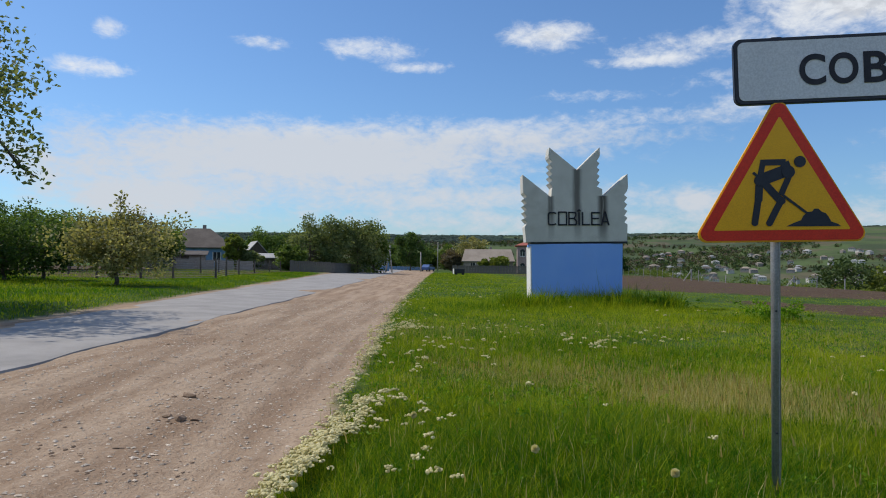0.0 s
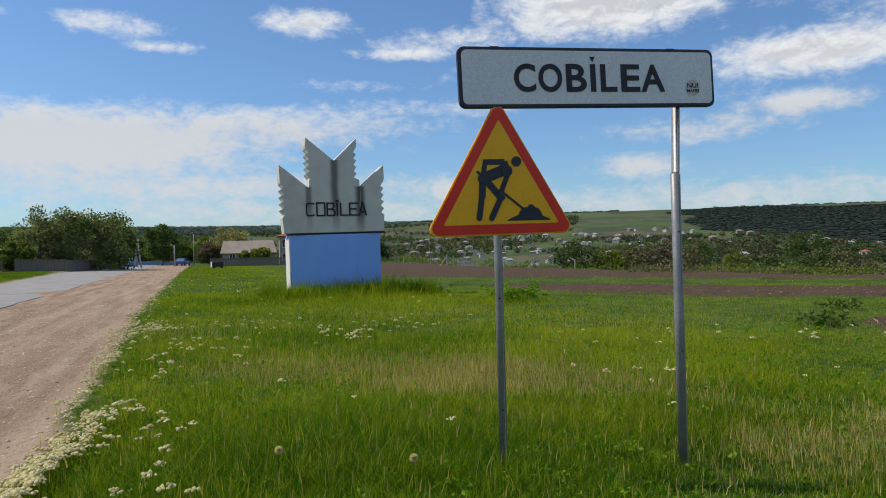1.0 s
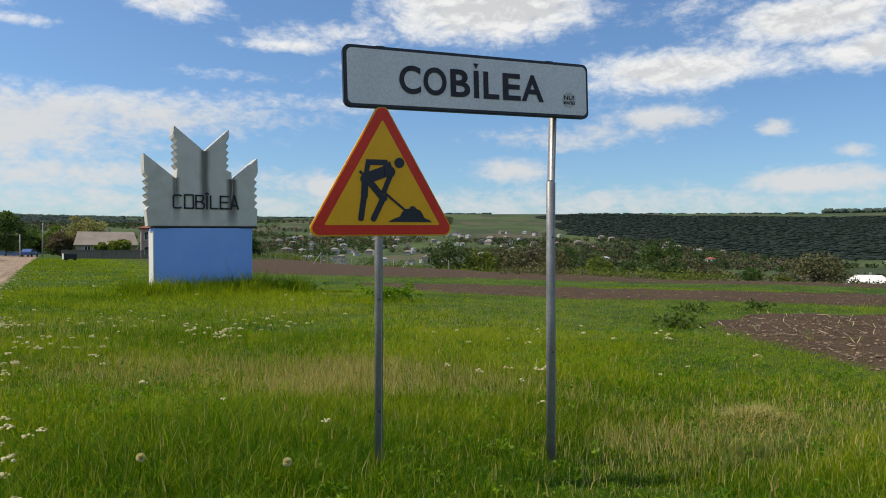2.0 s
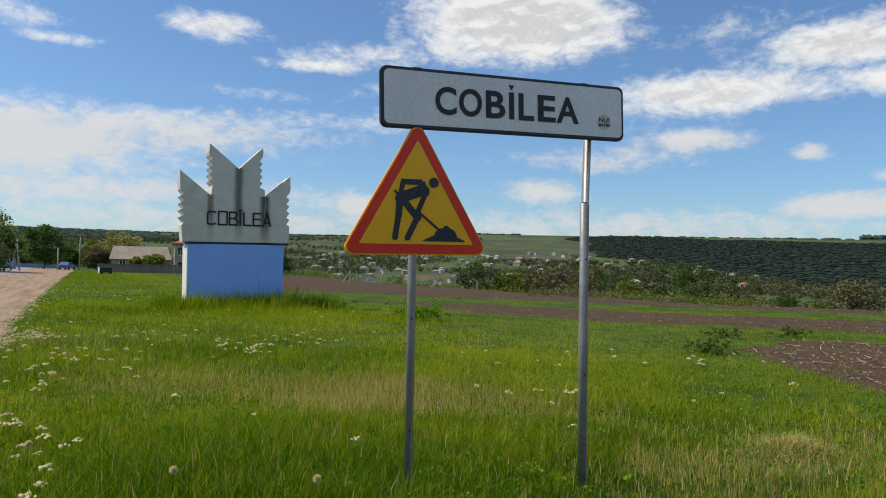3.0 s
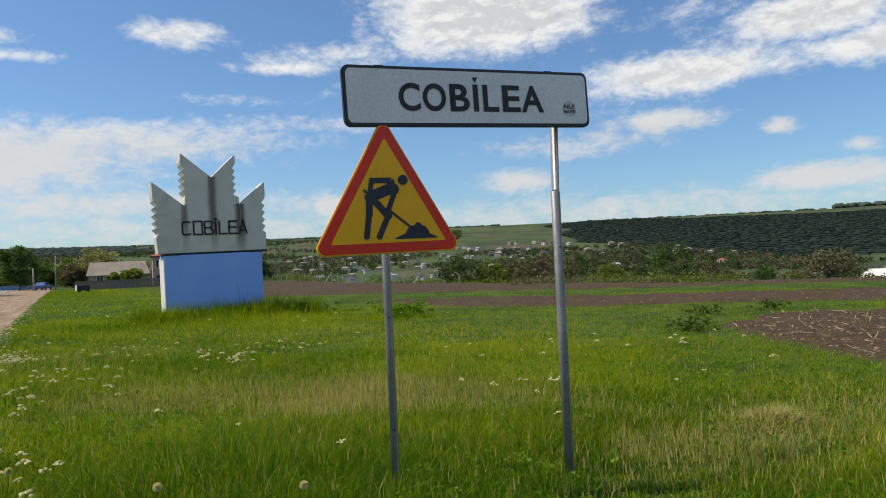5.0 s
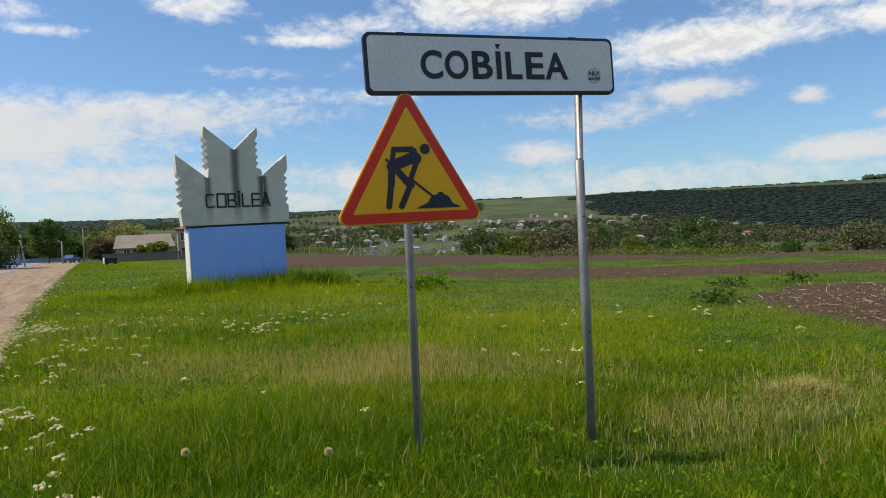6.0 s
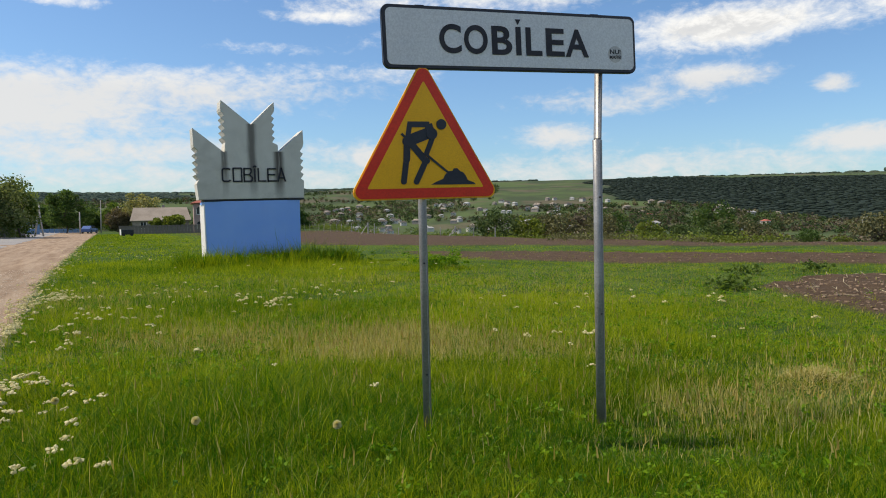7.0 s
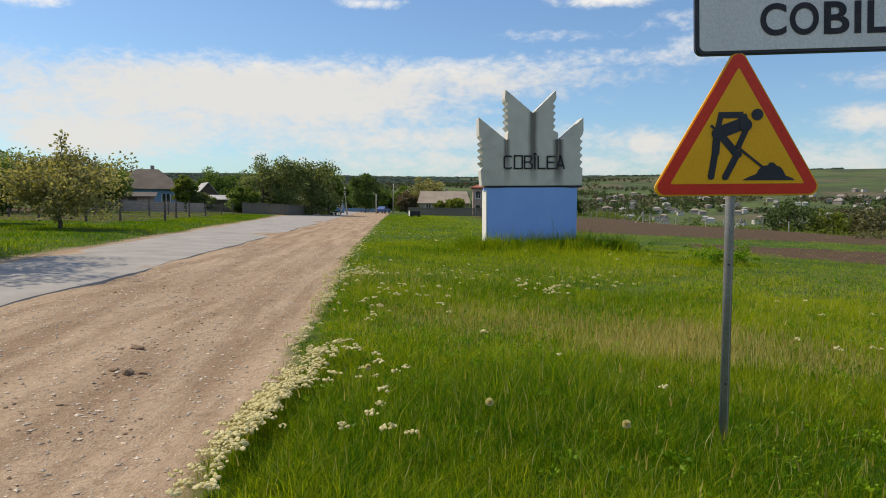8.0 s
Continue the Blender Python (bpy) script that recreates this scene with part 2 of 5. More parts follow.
RUBBER = material("rubber", (0.015, 0.015, 0.015), (0.03, 0.03, 0.03), 8, 0.85)

# ==== the lie of the land ====
def ease(v, lo, hi):
    u = np.clip((v - lo) / (hi - lo), 0, 1)
    return u * u * (3 - 2 * u)


def wave(x, y, s, seed=0.0):
    """A smooth random field, about -1 to 1, with features about s metres wide."""
    k = 2 * math.pi / s
    a = np.sin(k * (0.31 * x + 0.17 * y) + seed) + np.sin(k * (-0.23 * x + 0.29 * y) + 1.7 * seed + 1.1)
    b = np.sin(k * (0.53 * x - 0.41 * y) + 2.3 * seed + 2.0) + np.sin(k * (0.61 * x + 0.71 * y) + 0.6 * seed + 0.4)
    c = np.sin(k * (1.13 * x + 0.37 * y) + 3.1 * seed) + np.sin(k * (-0.83 * x + 1.21 * y) + 2.9 * seed)
    return (a + 0.7 * b + 0.4 * c) / 3.0


def bank(x):
    """The land rises gently to the left of the road."""
    return 0.022 * np.clip(-x - 2.0, 0, 60)


def drift(y):
    """How far the grass edge swings out to the left along the track."""
    return 0.45 * ease(y, 6, 25) * (1 - ease(y, 60, 160))


def land(x, y):
    x, y = np.asarray(x, float), np.asarray(y, float)
    r = np.hypot(x, y)
    az = np.degrees(np.arctan2(x, y))
    right = ease(az, 4, 22) * (1 - ease(az, 120, 170))
    first = np.clip(25.0 / np.maximum(np.sin(np.radians(np.clip(az, 2, 178))), 0.05), 34, 190)
    first = first * right + 230 * (1 - right)
    deep = 7 + 11 * right
    u = np.clip((r - first) / 500.0, 0, 1)
    z = -deep * (1 - (1 - u) ** 2) * (u > 0)
    crest = 1950.0
    top = np.tan(np.radians(2.26 + 0.16 * ease(az, 8, 16) + 0.36 * ease(az, 20, 30) - 0.24 * ease(az, 33, 60) - 0.1 * ease(-az, 5, 25))) * crest
    v = ease(r, 420, crest)
    z = z + (top + deep) * v + wave(x, y, 900, 2.0) * 5 * ease(r, 350, 700) * (1 - ease(r, 1500, crest))
    z = z - 30 * ease(r, crest + 50, 4200)
    z = z + bank(x) * (1 - ease(r, 250, 500))
    near = 1 - ease(r, 40, 120)
    z = z + near * 0.03 * wave(x, y, 4.0, 1.0)
    verge = ease(x + drift(y), -1.35, -0.6) * (1 - ease(r, 60, 100))
    z = z + 0.06 * verge
    shoulder = ease(x, -5.7, -5.2) * (1 - ease(x + drift(y), -1.4, -1.0)) * (1 - ease(r, 60, 110))
    z = z - shoulder * (0.012 + 0.02 * np.sin(3.1 * x + 0.6 * np.sin(0.35 * y)) + 0.018 * wave(x, y, 0.9, 3.0) + 0.012 * wave(x, y, 0.37, 5.0))
    leftv = ease(-x - 0.068 * np.clip(y - 16, 0, 60), 9.1, 10.3) * (1 - ease(r, 80, 140))
    z = z + leftv * (0.16 + 0.06 * wave(x, y, 2.5, 4.0))
    z = z + 0.10 * np.exp(-(((x - 5.15) / 0.28) ** 2 + ((y - 3.95) / 0.2) ** 2))
    z = z - 0.11 * np.exp(-(((x - 3.7) / 1.5) ** 2 + ((y - 3.7) / 1.1) ** 2))
    tilled = soil(x, y)
    z = z + tilled * (0.04 + 0.035 * wave(x, y, 0.8, 6.0) + 0.02 * wave(x, y, 0.33, 7.0)) * (1 - ease(r, 30, 60))
    return z


def line_side(x, y, a, b):
    """Metres to the far side of the line from a to b (to its left)."""
    dx, dy = b[0] - a[0], b[1] - a[1]
    return (dx * (y - a[1]) - dy * (x - a[0])) / math.hypot(dx, dy)


def soil(x, y):
    """Where the earth is tilled: 1, and 0 on grass."""
    wob = 0.35 * wave(x, y, 2.2, 1.5) + 0.15 * wave(x, y, 0.7, 2.5)
    strip2 = line_side(x, y, (18.1, 9.8), (11.1, 19.7))
    strip1 = line_side(x, y, (22.8, 12.3), (13.5, 24.8))
    strip0 = line_side(x, y, (27.4, 14.8), (15.8, 32.6))
    s2 = -strip2 + wob
    s1 = -strip1 + wob
    s0 = -strip0 + wob
    inner = ease(s2, -0.1, 0.25) * (1 - ease(s1, -0.1, 0.3)) * ease(x, 10.4, 11.6)
    outer = ease(s0, -0.1, 0.4) * ease(x, 9.5, 12.5)
    near = np.minimum(np.minimum(line_side(x, y, (7.7, 4.0), (9.65, 8.85)) * -1, line_side(x, y, (9.65, 8.85), (13.0, 10.3)) * -1),
                      np.minimum(line_side(x, y, (13.0, 10.3), (16.2, 8.5)) * -1, line_side(x, y, (5.6, 0.0), (7.7, 4.0)) * -1))
    patch = ease(near + 0.6 * wob, -0.1, 0.3)
    far = 1 - ease(np.hypot(x, y), 95, 130)
    garden = 0.95 * ease(-x + wob, 15.2 + 0.03 * (y - 40), 16.0 + 0.03 * (y - 40)) * ease(y, 38, 41) * (1 - ease(y, 84, 88)) * ease(x, -60, -50)
    patch = np.maximum(patch, garden)
    return np.clip(np.maximum(np.maximum(inner, outer), patch) * far, 0, 1)


def ticks(lo, hi, fine_lo, fine_hi, step, grow):
    out = list(np.arange(fine_lo, fine_hi, step))
    v, s = fine_hi, step
    while v < hi:
        out.append(v)
        s *= grow
        v += s
    out.append(hi)
    v, s = fine_lo, step
    while v > lo:
        s *= grow
        v -= s
        out.append(max(v, lo))
    return np.array(sorted(set(np.round(out, 4))))


def sheet(name, xs, ys, height, mats):
    gx, gy = np.meshgrid(xs, ys)
    z = height(gx, gy)
    co = np.stack((gx, gy, z), -1).reshape(-1, 3)
    n, m = len(xs), len(ys)
    i = (np.arange(m - 1)[:, None] * n + np.arange(n - 1)[None, :]).reshape(-1)
    faces = np.stack((i, i + 1, i + 1 + n, i + n), -1)
    return mesh_object(name, co, faces, mats), co


def mesh_object(name, co, faces, mats, smooth=True, parent=None, tint=None):
    """An object from arrays of corners and faces (all of one size)."""
    me = bpy.data.meshes.new(name)
    co, faces = np.asarray(co, np.float32), np.asarray(faces, np.int32)
    k = faces.shape[1]
    me.vertices.add(len(co))
    me.vertices.foreach_set("co", co.ravel())
    me.loops.add(faces.size)
    me.loops.foreach_set("vertex_index", faces.ravel())
    me.polygons.add(len(faces))
    me.polygons.foreach_set("loop_start", np.arange(0, faces.size, k, dtype=np.int32))
    me.polygons.foreach_set("use_smooth", np.full(len(faces), smooth))
    for mt in mats:
        me.materials.append(mt)
    if tint is not None:
        layer = me.attributes.new("tint", "FLOAT_COLOR", "POINT")
        layer.data.foreach_set("color", np.asarray(tint, np.float32).ravel())
    me.update(calc_edges=True)
    me.validate()
    ob = new(name, me)
    if parent:
        ob.parent = parent
    return ob


def ground_material():
    m = bpy.data.materials.new("earth_and_turf")
    m.use_nodes = True
    tree = m.node_tree
    tree.nodes.clear()
    node, put, calc, mix, step, noisy = graph(tree)
    where = node("ShaderNodeTexCoord").outputs["Object"]
    at = node("ShaderNodeAttribute")
    at.attribute_name = "tint"
    w = node("ShaderNodeSeparateColor", Color=at.outputs["Color"])
    tilled, gravel, far, wood = w.outputs[0], w.outputs[1], w.outputs[2], at.outputs["Alpha"]
    n1, n2, n3 = noisy(where, 0.6, 6, 0.6), noisy(where, 5.0, 5, 0.6), noisy(where, 38.0, 4, 0.65)
    turf = mix(step(n1, 0.35, 0.65), (0.026, 0.066, 0.006), (0.070, 0.125, 0.014))
    turf = mix(step(n2, 0.5, 0.75), turf, (0.085, 0.10, 0.025))
    earth = mix(step(n2, 0.3, 0.7), (0.052, 0.032, 0.019), (0.096, 0.061, 0.037))
    earth = mix(step(n3, 0.45, 0.7), earth, (0.135, 0.096, 0.06))
    lane = node("ShaderNodeMapping", Vector=where)
    lane.inputs["Scale"].default_value = (1.0, 0.09, 1.0)
    ruts = noisy(lane.outputs[0], 2.3, 5, 0.6)
    dust = mix(step(ruts, 0.35, 0.65), (0.27, 0.185, 0.122), (0.42, 0.315, 0.225))
    n4 = noisy(where, 15.0, 6, 0.7)
    dust = mix(calc("MULTIPLY", step(n4, 0.5, 0.62), 0.55), dust, (0.235, 0.16, 0.105))
    dust = mix(calc("MULTIPLY", step(n3, 0.52, 0.72), 0.6), dust, (0.47, 0.40, 0.32))
    dust = mix(calc("MULTIPLY", step(n2, 0.58, 0.72), 0.5), dust, (0.19, 0.125, 0.085))
    f1 = noisy(where, 0.0075, 4, 0.55, 0.4)
    f2 = noisy(where, 0.05, 5, 0.6)
    hill = mix(step(f1, 0.4, 0.6), (0.052, 0.074, 0.034), (0.080, 0.118, 0.040))
    hill = mix(calc("MULTIPLY", step(noisy(where, 0.011, 3, 0.5), 0.55, 0.62), 0.7), hill, (0.13, 0.105, 0.07))
    hill = mix(calc("MULTIPLY", step(f2, 0.5, 0.7), 0.5), hill, (0.055, 0.052, 0.032))
    # wood floor in the same darkened green, cloud shade included
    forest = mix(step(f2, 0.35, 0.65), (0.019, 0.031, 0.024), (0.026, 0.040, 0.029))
    color = mix(tilled, turf, earth)
    color = mix(gravel, color, dust)
    color = mix(far, color, hill)
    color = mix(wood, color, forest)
    bsdf = node("ShaderNodeBsdfPrincipled", Roughness=0.95)
    bsdf.inputs["Specular IOR Level"].default_value = 0.15
    put(bsdf.inputs["Base Color"], color)
    h = calc("ADD", calc("ADD", n2, calc("MULTIPLY", n3, 0.5)), calc("MULTIPLY", ruts, 0.8))
    put(bsdf.inputs["Normal"], node("ShaderNodeBump", Height=h, Strength=0.9, Distance=0.05).outputs[0])
    tree.links.new(bsdf.outputs[0], node("ShaderNodeOutputMaterial").inputs[0])
    return m


def wooded(x, y, r, az):
    foot = 1030 - 120 * ease(az, 38, 46) - 150 * ease(az, 46, 53)
    east = ease(az + 3 * wave(x, y, 300, 4), 35, 39) * ease(r + 45 * wave(x, y, 200, 1), foot - 20, foot + 20) * (1 - ease(r + 70 * wave(x, y, 500, 5) + 160 * ease(az, 43, 48), 1690, 1740))
    north = (1 - ease(az + 4 * wave(x, y, 400, 2), 12, 18)) * ease(r + 150 * wave(x, y, 350, 6), 1150, 1250) * (1 - 0.9 * ease(az, 4, 6) * (1 - ease(az, 10, 13)) * ease(r, 1450, 1500) * (1 - ease(r, 1750, 1800)))
    return np.clip(east + north, 0, 1)


def build_ground():
    xs = ticks(-4000, 4000, -7.0, 17.0, 0.11, 1.055)
    ys = ticks(-1500, 4200, 2.6, 15.0, 0.11, 1.045)
    ob, co = sheet("ground", xs, ys, land, [ground_material()])
    x, y = co[:, 0].astype(float), co[:, 1].astype(float)
    r, az = np.hypot(x, y), np.degrees(np.arctan2(x, y))
    edge = 0.10 * wave(x, y, 1.3, 8) + 0.06 * wave(x, y, 0.5, 9)
    track = ease(x + edge, -30, -29) * (1 - ease(x + edge + drift(y), -1.25, -1.0)) * (1 - ease(y, 170, 230))
    leftside = ease(-x + edge - 0.068 * np.maximum(y - 16, 0), 9.0, 9.4)
    track = track * (1 - leftside)
    dist = ease(r, 130, 260)
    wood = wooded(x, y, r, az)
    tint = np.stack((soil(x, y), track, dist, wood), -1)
    layer = ob.data.attributes.new("tint", "FLOAT_COLOR", "POINT")
    layer.data.foreach_set("color", tint.astype(np.float32).ravel())
    tagged(ob, "grassy roadside land with tilled strips and far wooded hills", "ground", kind="structure")


def road_sides(y):
    """The left and the right edge of the asphalt at y."""
    return -8.7 - 0.068 * np.maximum(y - 16, 0) + 0.08 * wave(y * 0, y, 3.0, 2), -5.45 - 0.017 * np.maximum(y - 12, 0) + 0.10 * wave(y * 0 + 3, y, 2.3, 5)


def build_road():
    ys = np.concatenate((np.arange(-20, 60, 0.25), np.arange(60, 190, 1.0)))
    us = np.linspace(0, 1, 9)
    lo, hi = road_sides(ys)
    x = lo[:, None] + (hi - lo)[:, None] * us
    y = np.repeat(ys[:, None], len(us), 1)
    z = bank(x) + 0.012 + 0.02 * np.sin(us * math.pi)[None, :]
    co = np.stack((x, y, z), -1)
    skirt_l, skirt_r = co[:, :1] - (0.06, 0, 0.12), co[:, -1:] + np.array((0.06, 0, -0.12))
    co = np.concatenate((skirt_l, co, skirt_r), 1)
    n, m = co.shape[1], co.shape[0]
    i = (np.arange(m - 1)[:, None] * n + np.arange(n - 1)[None, :]).reshape(-1)
    ob = mesh_object("road", co.reshape(-1, 3), np.stack((i, i + 1, i + 1 + n, i + n), -1), [ASPHALT], False)
    tagged(ob, "worn pale grey asphalt village road with ragged edges", "road", kind="structure")


build_ground()
build_road()


# ==== building blocks ====
def part(name, bm, mat, parent=None, label="", smooth=False):
    me = bpy.data.meshes.new(name)
    bm.normal_update()
    bm.to_mesh(me)
    bm.free()
    for mt in mat if isinstance(mat, (list, tuple)) else [mat]:
        me.materials.append(mt)
    if smooth:
        me.polygons.foreach_set("use_smooth", np.ones(len(me.polygons), bool))
    ob = new(name, me)
    if parent:
        ob.parent = parent
    if label:
        ob["label"] = label
    return ob


def empty(name, m):
    ob = new(name)
    ob.empty_display_size = 0.2
    ob.matrix_world = m
    return ob


def box(bm, lo, hi, bevel=0.0):
    made = bmesh.ops.create_cube(bm, size=1.0)["verts"]
    for v in made:
        v.co = Vector([lo[i] + (hi[i] - lo[i]) * (v.co[i] + 0.5) for i in range(3)])
    if bevel:
        edges = list({e for v in made for e in v.link_edges})
        bmesh.ops.bevel(bm, geom=edges, offset=bevel, segments=2, affect="EDGES", profile=0.6)
    return bm


def slab(bm, outline, y0, y1, bevel=0.0):
    """An outline in x, z carried from y0 (front) to y1 (back)."""
    front = [bm.verts.new((x, y0, z)) for x, z in outline]
    back = [bm.verts.new((x, y1, z)) for x, z in outline]
    bm.faces.new(front)
    bm.faces.new(back[::-1])
    n = len(outline)
    for i in range(n):
        bm.faces.new((front[i], back[i], back[(i + 1) % n], front[(i + 1) % n]))
    bmesh.ops.recalc_face_normals(bm, faces=bm.faces)
    if bevel:
        edges = [e for e in bm.edges if abs(e.verts[0].co.y - e.verts[1].co.y) < 1e-6 and abs(e.verts[0].co.y - y0) < 1e-6]
        bmesh.ops.bevel(bm, geom=edges, offset=bevel, segments=2, affect="EDGES")
    return bm


def tube(bm, points, radii, sides=8, cap=True):
    rings = []
    for i, (p, r) in enumerate(zip(points, radii)):
        a, b = Vector(points[max(i - 1, 0)]), Vector(points[min(i + 1, len(points) - 1)])
        q = (b - a).to_track_quat("Z", "Y")
        rings.append([bm.verts.new(Vector(p) + q @ Vector((math.cos(k * 2 * math.pi / sides) * r, math.sin(k * 2 * math.pi / sides) * r, 0))) for k in range(sides)])
    for a, b in zip(rings, rings[1:]):
        for k in range(sides):
            bm.faces.new((a[k], a[(k + 1) % sides], b[(k + 1) % sides], b[k]))
    if cap:
        bm.faces.new(rings[0][::-1])
        bm.faces.new(rings[-1])
    return bm


def rounded(corners, radius, steps=6):
    """The outline of a polygon with rounded corners."""
    out, n = [], len(corners)
    for i in range(n):
        p, a, b = Vector(corners[i]), Vector(corners[i - 1]), Vector(corners[(i + 1) % n])
        u, v = (a - p).normalized(), (b - p).normalized()
        half = u.angle(v) / 2
        d = radius / math.tan(half)
        c = p + (u + v).normalized() * radius / math.sin(half)
        s, e = p + u * d - c, p + v * d - c
        for k in range(steps + 1):
            w = s.lerp(e, k / steps).normalized() * radius
            out.append(tuple(c + w))
    return out


def glyph(ch, thick, bold):
    """A letter of the built-in font as a mesh, one metre high and standing in x, z, with its width."""
    cu = bpy.data.curves.new("letter", "FONT")
    cu.body, cu.extrude, cu.offset = ch, 0.01, bold
    cu.resolution_u = 8
    ob = new("letter", cu)
    me = bpy.data.meshes.new_from_object(ob)
    bpy.data.objects.remove(ob)
    co = np.zeros(len(me.vertices) * 3)
    me.vertices.foreach_get("co", co)
    co = co.reshape(-1, 3)
    lo, hi = co.min(0), co.max(0)
    flat = (co - lo) / (hi - lo)
    return me, flat


def letter(ch, x0, x1, z0, z1, y, thick, mat, parent, bold=0.02):
    me, flat = glyph(ch, thick, bold)
    out = np.stack((x0 + flat[:, 0] * (x1 - x0), y - flat[:, 2] * thick, z0 + flat[:, 1] * (z1 - z0)), -1)
    me.vertices.foreach_set("co", out.astype(np.float32).ravel())
    me.materials.clear()
    me.materials.append(mat)
    me.update()
    ob = new("letter", me)
    ob.parent = parent
    return ob


def bars(bm, strokes, y0, y1):
    """Strokes (x, z, x, z, width) as flat bars with square ends."""
    for x0, z0, x1, z1, w in strokes:
        d = Vector((x1 - x0, z1 - z0)).normalized()
        n = Vector((-d.y, d.x)) * w / 2
        one = bmesh.new()
        slab(one, [(x0 + n.x, z0 + n.y), (x0 - n.x, z0 - n.y), (x1 - n.x, z1 - n.y), (x1 + n.x, z1 + n.y)], y0, y1)
        me = bpy.data.meshes.new("bar")
        one.to_mesh(me)
        one.free()
        bm.from_mesh(me)
        bpy.data.meshes.remove(me)
    return bm


# ==== the place-name sign and the roadworks sign ====
def build_name_sign():
    sign = empty("place_name_sign", pose(2.437, 3.99, 2.556, 0, -1.8, -5.4))
    tagged(sign, "white rectangular village name sign with black border on steel posts", "road sign")
    w, h = 0.895, 0.192
    rim = rounded([(-w, -h), (w, -h), (w, h), (-w, h)], 0.045)
    inner = rounded([(-w + 0.022, -h + 0.022), (w - 0.022, -h + 0.022), (w - 0.022, h - 0.022), (-w + 0.022, h - 0.022)], 0.034)
    part("border", slab(bmesh.new(), rim, 0.0, 0.035, 0.006), SIGN_BLACK, sign, "black rolled edge and border")
    part("panel", slab(bmesh.new(), inner, -0.004, 0.006), SIGN_WHITE, sign)
    for z in (-0.10, 0.10):
        part("rail", box(bmesh.new(), (-w + 0.06, 0.036, z - 0.02), (w - 0.06, 0.052, z + 0.02), 0.004), STEEL, sign, "steel back rail")
    spans = [("C", -0.536, -0.391), ("O", -0.372, -0.212), ("B", -0.183, -0.043), ("I", -0.014, 0.022), ("L", 0.057, 0.172), ("E", 0.202, 0.337), ("A", 0.346, 0.519)]
    for ch, a, b in spans:
        letter(ch, a, b, -0.094, 0.085, -0.006, 0.003, LETTER_PAINT, sign, 0.02)
    cx = 0.004
    part("accent", slab(bmesh.new(), [(cx - 0.019, 0.132), (cx, 0.098), (cx + 0.019, 0.132)], -0.009, -0.006), LETTER_PAINT, sign)
    sx, sz = 0.727, -0.068
    ring = [(sx + 0.055 * math.cos(k * math.pi / 14), sz + 0.055 * math.sin(k * math.pi / 14)) for k in range(28)]
    sticker = part("sticker", slab(bmesh.new(), ring, -0.0055, -0.004), STICKER, sign, "round grey campaign sticker")
    for word, x0, x1, z0, z1 in (("NU!", -0.042, 0.042, 0.0, 0.032), ("MAFIEI", -0.045, 0.045, -0.031, -0.008)):
        ob = letter(word, sx + x0, sx + x1, sz + z0, sz + z1, -0.0060, 0.001, LETTER_PAINT, sticker, 0.02)
        ob.name = "lettering"
    for x in (-0.64, 0.60):
        cap = bmesh.new()
        box(cap, (x - 0.03, 0.036, h - 0.02), (x + 0.03, 0.06, h + 0.014), 0.005)
        part("bracket", cap, SIGN_BLACK, sign, "black clamp bracket")
    return sign


def post(name, points, radii, label, collar=()):
    base = Vector(points[0])
    ob = empty(name, Matrix.Translation(base))
    local = [Vector(p) - base for p in points]
    part("pipe", tube(bmesh.new(), local, radii, 20), STEEL, ob, smooth=True)
    seam = bmesh.new()
    for a, b, r in zip(local, local[1:], radii):
        if (b - a).length > 0.2:
            d = Vector((0.25, -1, 0)).normalized() * r
            tube(seam, [a + d, b + d], [0.0035, 0.0035], 6)
    part("seam", seam, STEEL, ob)
    for i, (z, r) in enumerate(collar):
        bolt = bmesh.new()
        at = next(a.lerp(b, (z - a.z) / (b.z - a.z)) for a, b in zip(local, local[1:]) if a.z <= z <= b.z)
        tube(bolt, [at + Vector((-0.01, -r + 0.004, 0)), at + Vector((-0.01, -r - 0.004, 0))], [0.006, 0.006], 8)
        part("bolt", bolt, BLACK_PAINT, ob)
    return tagged(ob, label, "sign post")


